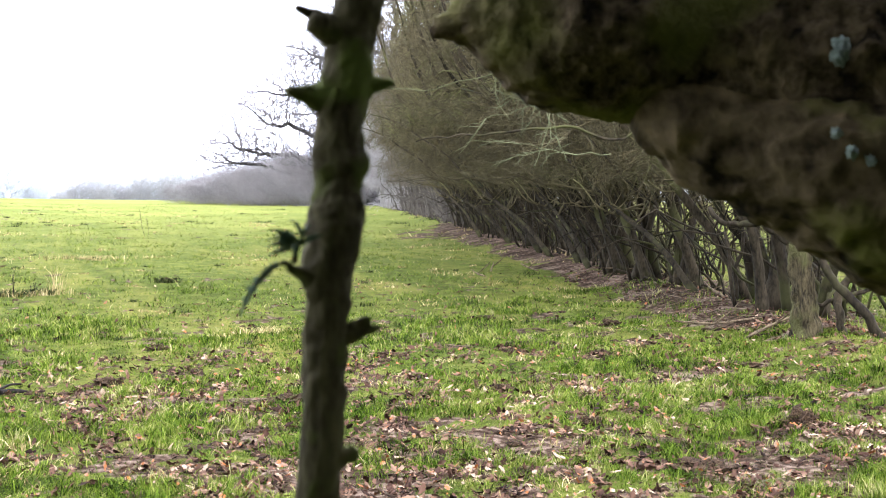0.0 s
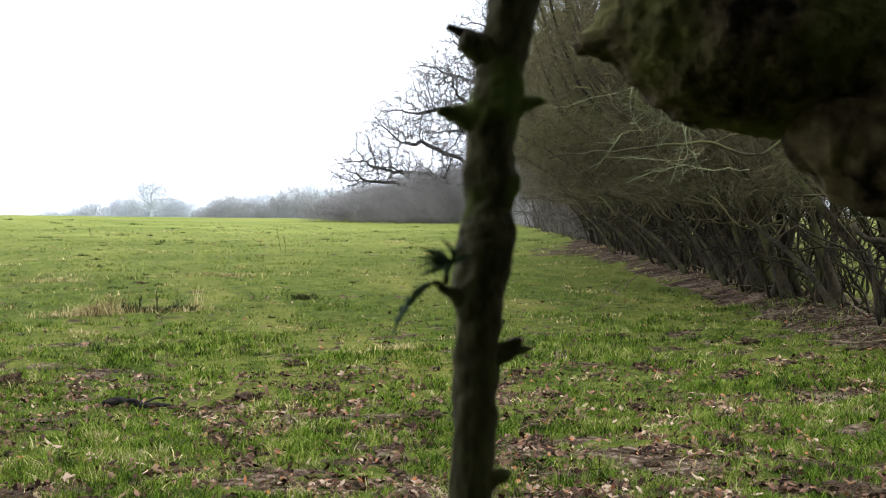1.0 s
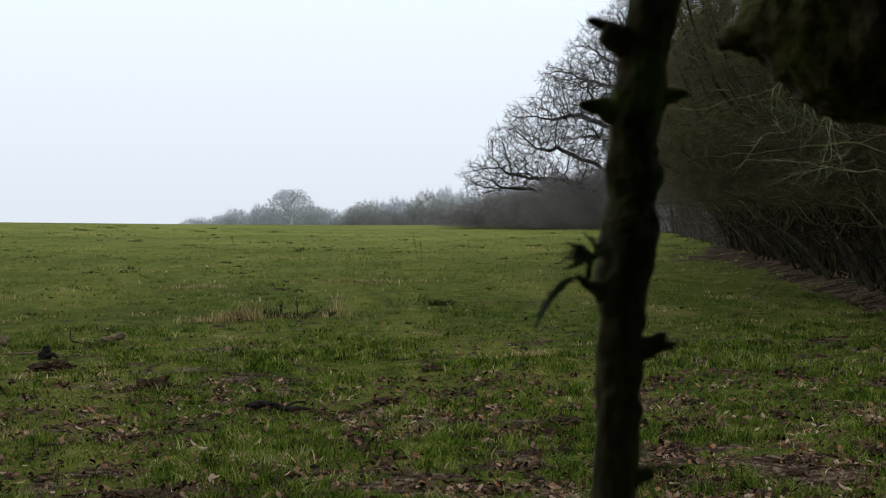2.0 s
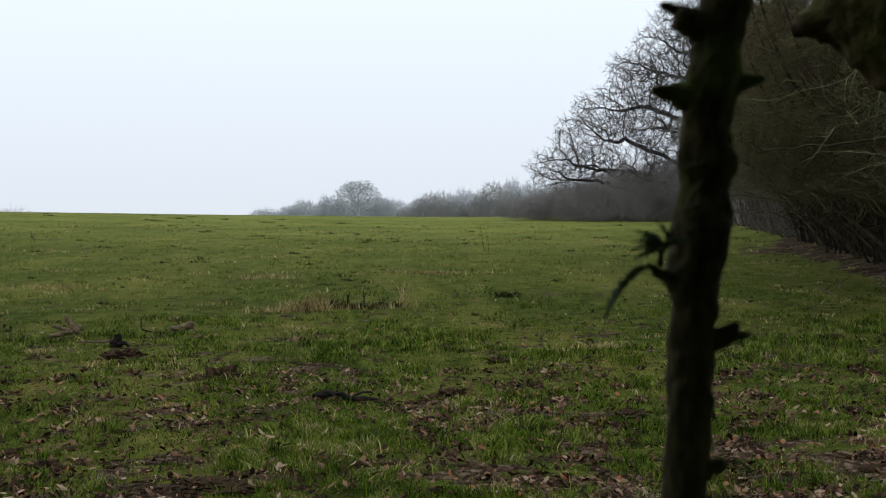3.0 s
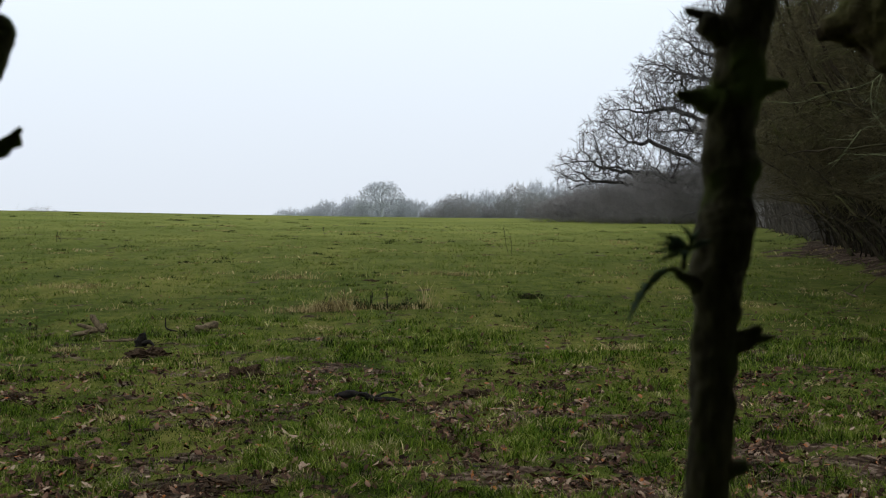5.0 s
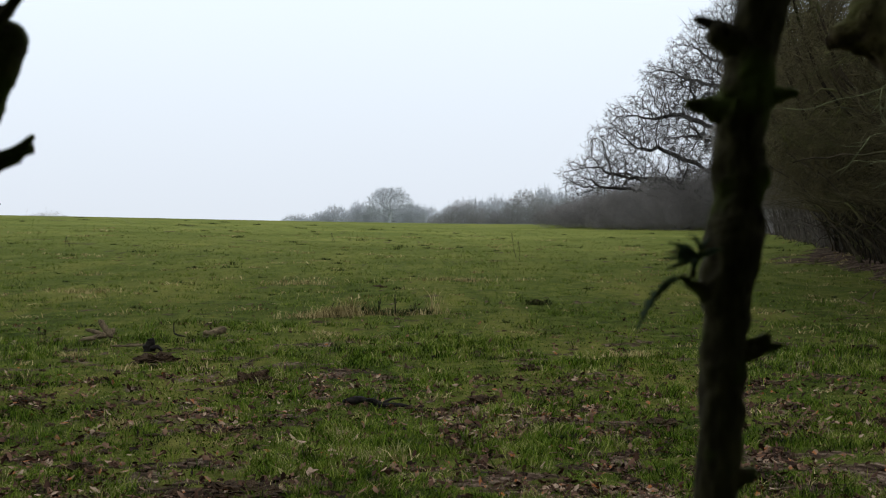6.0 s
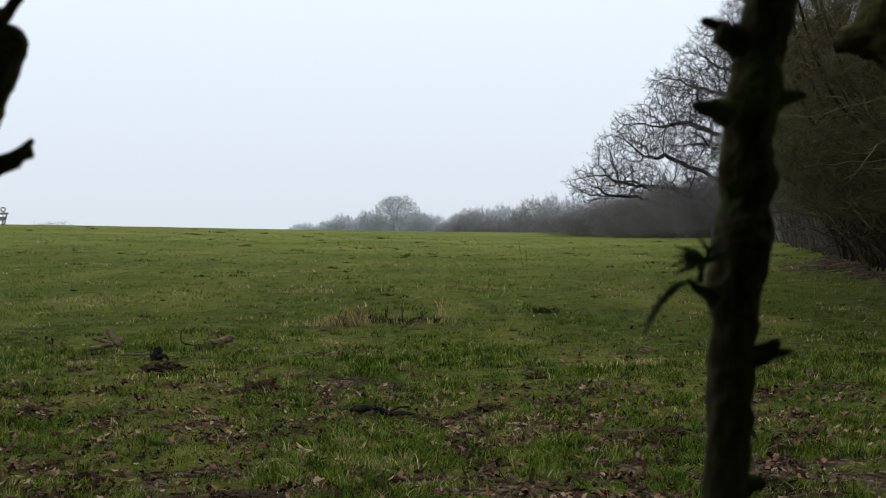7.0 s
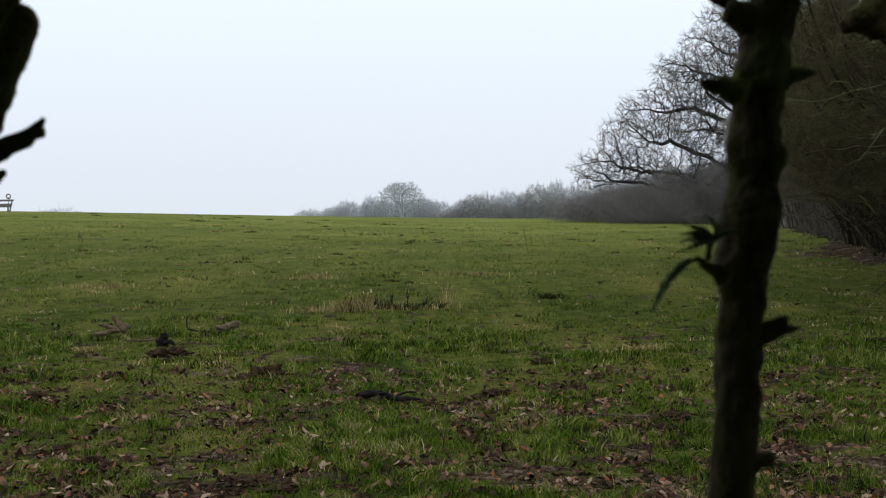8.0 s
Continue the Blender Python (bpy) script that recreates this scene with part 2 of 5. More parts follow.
DEADWOOD = material("weathered_dead_wood", (0.03, 0.022, 0.013), (0.19, 0.142, 0.085), 14, 0.9, 0.7, 5, distance=0.006)
DARKWOOD = material("wet_black_wood", (0.004, 0.0034, 0.003), (0.022, 0.018, 0.015), 14, 0.8, 0.8, 5, distance=0.006)
LICHEN = material("pale_lichen", (0.095, 0.12, 0.10), (0.20, 0.24, 0.205), 60, 0.95, 0.8, 4, distance=0.004)
RAIL_WOOD = material("weathered_rail_wood", (0.10, 0.095, 0.09), (0.2, 0.19, 0.18), 4, 0.9, 0.3, 5)


# ---------------------------------------------------------------- mesh helpers
def mesh_from(name, verts, faces, mat, smooth=True):
    me = bpy.data.meshes.new(name)
    me.from_pydata([tuple(v) for v in verts], [], faces)
    me.materials.append(mat)
    if smooth:
        me.polygons.foreach_set("use_smooth", [True] * len(me.polygons))
    me.update()
    return me


def array_mesh(name, verts, tris, mat, smooth=False):
    """A mesh of triangles from numpy arrays."""
    me = bpy.data.meshes.new(name)
    me.vertices.add(len(verts))
    me.vertices.foreach_set("co", np.ascontiguousarray(verts, np.float32).ravel())
    me.loops.add(tris.size)
    me.loops.foreach_set("vertex_index", np.ascontiguousarray(tris, np.int32).ravel())
    me.polygons.add(len(tris))
    me.polygons.foreach_set("loop_start", np.arange(0, tris.size, 3, dtype=np.int32))
    if smooth:
        me.polygons.foreach_set("use_smooth", np.ones(len(tris), dtype=bool))
    me.materials.append(mat)
    me.update(calc_edges=True)
    me.validate()
    return me


def tubes(polys):
    """Vertices and triangles of tapering tubes. polys: (points, radii, sides, knots)."""
    allv, allt, base = [], [], 0
    for pts, rad, sides, *_ in polys:
        pts = np.asarray(pts, float)
        k = len(pts)
        tan = np.gradient(pts, axis=0)
        tan /= np.linalg.norm(tan, axis=1)[:, None] + 1e-9
        ref = np.array([0.31, 0.87, 0.39]) if abs(tan[0] @ np.array([0.31, 0.87, 0.39])) < 0.8 else np.array([0.9, -0.2, 0.3])
        a = np.cross(tan, ref)
        a /= np.linalg.norm(a, axis=1)[:, None] + 1e-9
        b = np.cross(tan, a)
        ang = np.arange(sides) * 2 * np.pi / sides
        ring = np.cos(ang)[None, :, None] * a[:, None, :] + np.sin(ang)[None, :, None] * b[:, None, :]
        rad = np.asarray(rad, float)
        rr = rad if rad.ndim == 2 else np.repeat(rad[:, None], sides, 1)
        v = pts[:, None, :] + ring * rr[:, :, None]
        allv.append(v.reshape(-1, 3))
        i = np.arange(k - 1)[:, None] * sides + np.arange(sides)[None, :]
        j = np.arange(k - 1)[:, None] * sides + (np.arange(sides)[None, :] + 1) % sides
        quad = np.stack([i, j, j + sides, i, j + sides, i + sides], -1).reshape(-1, 6)
        if rr[-1, 0] == 0:
            tip = quad[-sides:, :3].copy()
            tip[:, 2] = (k - 1) * sides
            allt.append(tip + base)
            quad = quad[:-sides]
        allt.append(quad.reshape(-1, 3) + base)
        base += k * sides
        if sides > 3:
            cap = np.array([[0, s + 1, s] for s in range(1, sides - 1)])
            allt.append(cap + base - k * sides)
            allt.append(cap[:, ::-1] + base - sides)
    return np.concatenate(allv), np.concatenate(allt)


def tube_part(name, polys, mat, parent=None, label="", smooth=True):
    v, t = tubes(polys)
    ob = new(name, array_mesh(name, v, t, mat, smooth))
    if parent:
        ob.parent = parent
    if label:
        ob["label"] = label
    return ob


def part(name, bm, mat, parent, label=""):
    me = bpy.data.meshes.new(name)
    bm.to_mesh(me)
    bm.free()
    me.materials.append(mat)
    ob = new(name, me)
    ob.parent = parent
    if label:
        ob["label"] = label
    return ob


def spline(rows, n):
    """Smooth interpolation of control rows at n even steps (Catmull-Rom)."""
    p = np.array(rows, float)
    p = np.concatenate([[2 * p[0] - p[1]], p, [2 * p[-1] - p[-2]]])
    out = []
    for f in np.linspace(0, len(rows) - 1 - 1e-6, n):
        i, t = int(f), f - int(f)
        a, b, c, d = p[i:i + 4]
        out.append(0.5 * (2 * b + (c - a) * t + (2 * a - 5 * b + 4 * c - d) * t ** 2 + (3 * b - a - 3 * c + d) * t ** 3))
    return np.array(out)


def rough_tube(rng, line, rad, sides, rough=0.08, freq=60.0):
    """A tube whose radius is uneven round and along it."""
    line, rad = np.asarray(line, float), np.asarray(rad, float)
    ang = np.arange(sides) * 2 * np.pi / sides
    out = np.empty((len(line), sides))
    for i in range(len(line)):
        for j in range(sides):
            q = Vector(line[i]) * freq + Vector((math.cos(ang[j]), math.sin(ang[j]), 0)) * 1.3
            out[i, j] = rad[i] * (1 + rough * noise.fractal(q, 1.0, 2.0, 4))
    return (line, out, sides)


def wander(rng, start, way, length, steps, bend=0.15, pull=(0, 0, 0)):
    """A crooked line from start: a random walk of directions, pulled slightly along pull."""
    pts, p, d = [np.array(start, float)], np.array(start, float), np.array(way, float)
    d /= np.linalg.norm(d)
    for _ in range(steps):
        d = d + rng.normal(0, bend, 3) + np.array(pull) / steps
        d /= np.linalg.norm(d)
        p = p + d * length / steps
        pts.append(p)
    return np.array(pts)


def twig_fan(rng, count, line, length, spread, radius, pull, out, joints=2):
    """Thin side shoots along a line, one or two joints each, running out to a point."""
    for _ in range(count):
        f = rng.uniform(0.15, 1.0)
        i = min(int(f * (len(line) - 1)), len(line) - 2)
        at_point = line[i] + (line[i + 1] - line[i]) * (f * (len(line) - 1) - i)
        way = line[i + 1] - line[i]
        way = way / (np.linalg.norm(way) + 1e-9) + rng.normal(0, spread, 3)
        pts = wander(rng, at_point, way, length * rng.uniform(0.5, 1.3), joints, 0.25, pull)
        out.append((pts, [radius, radius * 0.75, 0.0] if joints == 2 else [radius, 0.0], 3))


def unit(v):
    return v / (np.linalg.norm(v, axis=-1, keepdims=True) + 1e-9)


def sprigs(rng, base, way, length, radius, bend=0.3):
    """Many two-jointed fine twigs at once: vertices and triangles."""
    n = len(base)
    way = unit(way)
    length, radius = np.broadcast_to(length, n)[:, None], np.broadcast_to(radius, n)[:, None]
    mid = base + way * length * 0.5
    tip = mid + unit(way + rng.normal(0, bend, (n, 3))) * length * 0.5
    a = unit(np.cross(way, rng.normal(0, 1, (n, 3))))
    b = np.cross(way, a)
    ring = [math.cos(k * 2.0944) * a + math.sin(k * 2.0944) * b for k in range(3)]
    v = np.stack([base + r * radius for r in ring] + [mid + r * radius * 0.7 for r in ring] + [tip], 1)
    one = np.array([[0, 1, 4], [0, 4, 3], [1, 2, 5], [1, 5, 4], [2, 0, 3], [2, 3, 5], [3, 4, 6], [4, 5, 6], [5, 3, 6]])
    return v.reshape(-1, 3), (one[None] + (np.arange(n) * 7)[:, None, None]).reshape(-1, 3)


def spikes(rng, base, way, length, radius):
    """Single straight three-sided twigs: vertices and triangles."""
    n = len(base)
    way = unit(way)
    a = unit(np.cross(way, rng.normal(0, 1, (n, 3))))
    b = np.cross(way, a)
    v = np.stack([base + (math.cos(k * 2.0944) * a + math.sin(k * 2.0944) * b) * radius for k in range(3)] + [base + way * length[:, None]], 1)
    one = np.array([[0, 1, 3], [1, 2, 3], [2, 0, 3]])
    return v.reshape(-1, 3), (one[None] + (np.arange(n) * 4)[:, None, None]).reshape(-1, 3)


def joined(pieces):
    """Several (vertices, triangles) as one."""
    base, vs, ts = 0, [], []
    for v, t in pieces:
        vs.append(v)
        ts.append(t + base)
        base += len(v)
    return np.concatenate(vs), np.concatenate(ts)


def colonise(rng, points, starts, step, kill, rounds=70, wobble=0.3, rise=0.0, reach=99.0):
    """Branches that grow from the starting lines toward a cloud of points until each point is reached: nodes and parents."""
    nodes, parent = [], []
    for line, root in starts:
        for k, p in enumerate(line):
            parent.append(root if k == 0 else len(nodes) - 1)
            nodes.append(p)
    nodes, parent = np.array(nodes, float), list(parent)
    kids = np.zeros(len(nodes), int)
    near, which = np.full(len(points), 1e9), np.zeros(len(points), int)
    fresh = 0
    for _ in range(rounds):
        d = np.linalg.norm(points[:, None, :] - nodes[None, fresh:, :], axis=2)
        low = d.min(1)
        closer = low < near
        which[closer], near[closer] = d.argmin(1)[closer] + fresh, low[closer]
        keep = near > kill
        points, near, which = points[keep], near[keep], which[keep]
        live = near < reach
        if not live.any():
            break
        pull = np.zeros((len(nodes), 3))
        np.add.at(pull, which[live], unit(points[live] - nodes[which[live]]))
        grow = np.unique(which[live])
        grow = grow[kids[grow] < 3]
        if not len(grow):
            break
        way = unit(unit(pull[grow]) + rng.normal(0, wobble, (len(grow), 3)) + np.array([0, 0, rise]))
        kids[grow] += 1
        fresh = len(nodes)
        nodes = np.concatenate([nodes, nodes[grow] + way * step])
        kids = np.concatenate([kids, np.zeros(len(grow), int)])
        parent += [int(g) for g in grow]
    return nodes, parent


def branch_lines(nodes, parent, tip_r, power=0.45):
    """The grown nodes as tapering lines, thick by what they carry: (points, radii)."""
    n = len(nodes)
    weight = np.zeros(n)
    kids = [[] for _ in range(n)]
    for i in range(n - 1, -1, -1):
        weight[i] = max(weight[i], 1.0)
        if parent[i] >= 0:
            weight[parent[i]] += weight[i]
            kids[parent[i]].append(i)
    rad = tip_r * weight ** power
    heads, out = [(i, -1) for i in range(n) if parent[i] < 0], []
    while heads:
        i, root = heads.pop()
        line = [root, i] if root >= 0 else [i]
        while kids[i]:
            best = max(kids[i], key=lambda c: weight[c])
            heads += [(c, i) for c in kids[i] if c != best]
            i = best
            line.append(i)
        if len(line) > 1:
            r = rad[line].copy()
            r[0] = r[1] if root >= 0 else r[0] * 1.5
            out.append((nodes[line], r))
    return out


# ---------------------------------------------------------------- ground
def smooth(a, b, v):
    t = np.clip((v - a) / (b - a), 0, 1)
    return t * t * (3 - 2 * t)


def lumps(x, y):
    return (0.5 * np.sin(x * 1.9 + 1.3 * np.sin(y * 0.7)) * np.sin(y * 1.4 + 0.8 * np.sin(x * 1.1)) + 0.3 * np.sin(x * 4.1 + 2 * np.sin(y * 2.3)) * np.sin(y * 3.7 + x)
            + 0.2 * np.sin(x * 9.3 + y * 2.1) * np.sin(y * 8.1 - x * 3.3))


def value_noise(x, y, seed):
    xi, yi = np.floor(x), np.floor(y)

    def corner(a, b):
        h = np.sin(a * 127.1 + b * 311.7 + seed * 74.7) * 43758.5453
        return h - np.floor(h)

    fx, fy = smooth(0, 1, x - xi), smooth(0, 1, y - yi)
    low = corner(xi, yi) * (1 - fx) + corner(xi + 1, yi) * fx
    high = corner(xi, yi + 1) * (1 - fx) + corner(xi + 1, yi + 1) * fx
    return low * (1 - fy) + high * fy


def fractal(x, y, seed, octaves=5):
    total, weight, amp = 0.0, 0.0, 1.0
    for k in range(octaves):
        total = total + amp * value_noise(x * 2 ** k + 3.7 * k, y * 2 ** k - 1.9 * k, seed + k)
        weight, amp = weight + amp, amp * 0.62
    return total / weight


def worn(x, y):
    """How bare the ground is, 0 to 1: trodden patches that thicken toward the trees and along the hedge foot."""
    x, y = np.asarray(x, float), np.asarray(y, float)
    off = x - HEDGE_SLOPE * y - HEDGE_X
    p = 0.20 * fractal(x * 0.7, y * 0.8, 3, 3) + 0.80 * fractal(x * 4.6, y * 4.6, 14, 5) + 0.075 * smooth(10, 4.5, y) - 0.11 * smooth(9, 20, y)
    strip = off + 0.7 * fractal(x * 0.5, y * 0.5, 9)
    p = p + 0.30 * np.exp(-((off + 1.2) / 1.3) ** 2 - ((y - 37.0) / 3.2) ** 2)
    p = p + 0.36 * smooth(-0.8, -0.35, strip - 0.9 * smooth(40, 46, y)) * smooth(2.2, 1.0, off) * smooth(9, 13, y)
    p = p + 0.20 * np.exp(-((x - 2.64) / 0.45) ** 2 - ((y - 6.8) / 0.28) ** 2) + 0.12 * np.exp(-((x + 1.9) / 0.8) ** 2 - ((y - 6.2) / 0.6) ** 2) + 0.11 * np.exp(-((x - 0.45) / 0.75) ** 2 - ((y - 8.7) / 0.5) ** 2)
    return smooth(0.50, 0.64, p) * smooth(2.0, 4.2, y)


def ground_z(x, y):
    """Height of the field: nearly flat, a low rise on one side, a bank along the hedge, and a fall behind the crest."""
    x, y = np.asarray(x, float), np.asarray(y, float)
    s = x / np.maximum(y, 8.0)
    z = 0.90 * smooth(0.08, -0.38, s) * smooth(15, 100, y)
    z = z + (lumps(x, y) * 0.026 + 0.019 * lumps(x * 3.1 + 4, y * 2.9)) * smooth(140, 60, y)
    off = x - HEDGE_SLOPE * y - HEDGE_X
    z = z + (0.20 * np.exp(-((off + 0.1) / 0.75) ** 2) + 0.05 * np.exp(-((off + 1.6) / 0.5) ** 2)) * smooth(120, 60, y)
    crest = 125.0 - 20 * smooth(0.0, -0.3, s)
    d = np.maximum(y - crest, 0)
    z = z - np.where(d < 60, 0.0004 * d * d, 1.44 + 0.048 * (d - 60)) * smooth(600, 200, y) - 8.0 * smooth(200, 600, y) - 0.03 * np.maximum(y - 420, 0)
    return z


def build_ground():
    u = np.linspace(-1, 1, 361)
    xs = 18.0 * u + 14 * u ** 3 + 1468 * np.sign(u) * np.abs(u) ** 9
    v = np.linspace(0, 1, 370)
    ys = np.concatenate([np.linspace(-60, 2.8, 16), 3.2 + 26 * v + 130 * v ** 3 + 2340 * v ** 9])
    gx, gy = np.meshgrid(xs, ys)
    gz = ground_z(gx, gy)
    verts = np.stack([gx, gy, gz], -1).reshape(-1, 3)
    nx = len(xs)
    i = (np.arange(len(ys) - 1)[:, None] * nx + np.arange(nx - 1)[None, :]).ravel()
    tris = np.concatenate([np.stack([i, i + 1, i + nx + 1], -1), np.stack([i, i + nx + 1, i + nx], -1)])
    me = array_mesh("ground", verts, tris, TURF, True)
    layer = me.attributes.new("worn", "FLOAT", "POINT")
    layer.data.foreach_set("value", worn(verts[:, 0], verts[:, 1]).astype(np.float32))
    return tagged(new("ground", me), "winter pasture turf with bare soil patches and a low bank", "ground", kind="structure")


build_ground()


# ---------------------------------------------------------------- hedge trees (local -x leans over the field, y runs along the hedge)
def hedge_tree(seed, stems, height, dense, lean=0.35, bark=None, twig=None, stout=1.0):
    """A bare old thorn: stems that arch out over the field, suckers at the foot, and a close twiggy crown from about head height."""
    rng = np.random.default_rng(seed)
    tree = new("hedge_tree")
    trunks, shoots, twigs, pale, carriers = [], [], [], [], []
    for k in range(stems):
        base = np.array([rng.normal(0.1, 0.32), rng.uniform(-0.75, 0.75), -0.05])
        r0 = rng.uniform(0.028, 0.07) * (1.4 if k == 0 else 1.0)
        way = np.array([-lean * rng.uniform(-0.4, 0.9), rng.normal(0.0, 0.22), 1.0])
        line = wander(rng, base, way, height * rng.uniform(0.55, 0.85), 16, 0.10, (-0.55, 0.1, 0.05))
        edge = rng.uniform(-2.8, -1.1)
        line[:, 0] = np.where(line[:, 0] < edge, edge + rng.uniform(0.15, 0.5) * (line[:, 0] - edge), line[:, 0])
        rad = r0 * np.linspace(1.0, 0.22, 17) * rng.uniform(0.85, 1.15, 17)
        rad[0] *= 1.35
        trunks.append((line, rad))
        for j in range(20):
            i = rng.integers(3, 16) if j < 9 else rng.integers(3, 7) if j < 15 else rng.integers(8, 16)
            side = np.array([-rng.uniform(-0.7, 1.1), rng.normal(0, 0.7), rng.uniform(-0.1, 0.7)])
            limb = wander(rng, line[i], side, rng.uniform(0.7, 1.7), 7, 0.36, (-0.1, 0, -0.15))
            if limb[-1, 0] < -3.3:
                continue
            lift = max(0.0, rng.uniform(1.2, 1.75) - limb[-1, 2])
            limb[:, 2] += lift * np.linspace(0, 1, 8) ** 1.5
            twigs.append((limb, 0.015 * stout * np.linspace(1, 0.3, 8) * rng.uniform(0.6, 1.3), 4))
            carriers.append(limb[2:])
            for q in range(int(8 * dense)):
                f = rng.integers(1, 7)
                sub = wander(rng, limb[f], limb[f + 1] - limb[f] + rng.normal(0, 0.24, 3), rng.uniform(0.35, 0.95), 4, 0.4, (-0.15, 0, -0.2))
                if sub[-1, 0] < -3.7 or sub[-1, 2] < rng.uniform(1.2, 1.7) and rng.random() < 0.9:
                    continue
                (pale if rng.random() < 0.06 else twigs).append((sub, 0.0062 * stout * np.linspace(1, 0.35, 5), 3))
                carriers.append(sub)
    seg = np.concatenate([np.concatenate([c[:-1], c[1:] - c[:-1]], 1) for c in carriers])
    seg = seg[rng.integers(0, len(seg), int(9500 * dense))]
    n = len(seg)
    base = seg[:, :3] + seg[:, 3:] * rng.uniform(0, 1, (n, 1))
    way = unit(seg[:, 3:]) * 0.7 + rng.normal(0, 0.6, (n, 3)) + np.array([-0.25, 0, -0.08])
    keep = base[:, 2] > rng.uniform(1.15, 1.7, n)
    fine = sprigs(rng, base[keep], way[keep], rng.uniform(0.14, 0.48, n)[keep], 0.0036 * stout, 0.5)
    for _ in range(13):
        base = np.array([max(-0.35, rng.normal(0.3, 0.5)), rng.uniform(-0.8, 0.8), -0.05])
        way = np.array([rng.normal(-0.18, 0.28), rng.normal(0.05, 0.3), 1.0])
        shoots.append((wander(rng, base, way, rng.uniform(1.5, 2.9), 9, 0.3, (-0.3, 0, 0)), rng.uniform(0.011, 0.030) * np.linspace(1, 0.5, 10), 5))
    for _ in range(5):
        base = np.array([rng.uniform(0.6, 1.6), rng.uniform(-0.8, 0.8), -0.05])
        shoots.append((wander(rng, base, (rng.normal(-0.1, 0.2), rng.normal(0, 0.25), 1.0), rng.uniform(2.4, 3.6), 9, 0.2), rng.uniform(0.010, 0.026) * np.linspace(1, 0.4, 10), 4))
    back = np.concatenate([np.concatenate([p[3:-1], p[4:] - p[3:-1]], 1) for p, _, _ in shoots])
    back = back[rng.integers(0, len(back), 900)]
    back_twigs = sprigs(rng, back[:, :3], unit(back[:, 3:]) * 0.3 + rng.normal(0, 0.7, (900, 3)), rng.uniform(0.2, 0.6, 900), 0.0038 * stout, 0.5)
    keep = back[:, 0] > 0.2
    back_twigs = (back_twigs[0], back_twigs[1].reshape(900, 9, 3)[keep].reshape(-1, 3))
    for line, rad in trunks:
        tube_part("trunk", [rough_tube(rng, spline(line, 40), np.interp(np.linspace(0, 16, 40), np.arange(17), rad), 9, 0.45, 7)], bark or BARK_HEDGE, tree)
    for item in shoots:
        tube_part("sucker", [item], bark or BARK_HEDGE, tree)
    v, t = joined([tubes(twigs), fine, back_twigs])
    crown = new("crown", array_mesh("crown", v, t, twig or TWIG_HEDGE))
    crown.parent = tree
    tagged(crown, "dense fine bare twigs", kind="stuff")
    tagged(tube_part("lichened_crown", pale, TWIG_PALE, tree, "pale lichen-covered twigs"), kind="stuff")
    return tagged(tree, "bare mossy hawthorn leaning out from the old hedge", "tree", "trees of the hedge")


def hedge():
    rng = np.random.default_rng(5)
    near = [hedge_tree(100 + k, 5, 9.2 + 0.6 * k, 0.9, 0.5) for k in range(4)]
    # the two farther pools wear paler materials as painted haze
    far = [hedge_tree(200 + k, 3, 12.0 + k, 0.8, 0.4, BARK_FAR, TWIG_HAZY, 1.9) for k in range(2)]
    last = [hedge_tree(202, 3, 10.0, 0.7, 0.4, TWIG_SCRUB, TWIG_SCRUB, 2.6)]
    turn = -math.degrees(math.atan(HEDGE_SLOPE))
    first = set()
    y = 12.3
    while y < 112:
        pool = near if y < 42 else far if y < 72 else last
        src = pool[rng.integers(len(pool))]
        x = HEDGE_X + HEDGE_SLOPE * y + 0.25 + rng.normal(0, 0.15)
        m = pose(x, y, float(ground_z(x, y)), 0, 0, turn + rng.uniform(-16, 16))
        if src.name in first:
            copy_thing(src, m)
        else:
            first.add(src.name)
            src.matrix_basis = m
        y += rng.uniform(1.3, 1.6) if y < 15 else rng.uniform(1.0, 1.3) if y < 22 else rng.uniform(1.2, 1.6) if y < 42 else rng.uniform(2.2, 3.0)
    return first


hedge()


# ---------------------------------------------------------------- oak, scrub and distant trees
def cloud_in(rng, lobes, count):
    """Points in the outer two thirds of ellipsoid lobes (x, y, z, rx, ry, rz)."""
    lobes = np.array(lobes, float)
    share = lobes[:, 3] * lobes[:, 4] * lobes[:, 5]
    pick = rng.choice(len(lobes), count, p=share / share.sum())
    p = unit(rng.normal(0, 1, (count, 3))) * rng.uniform(0.25, 1.0, (count, 1)) ** 0.6
    p = lobes[pick, :3] + p * lobes[pick, 3:]
    return p[p[:, 2] > 0.04 * lobes[:, 2].max()]


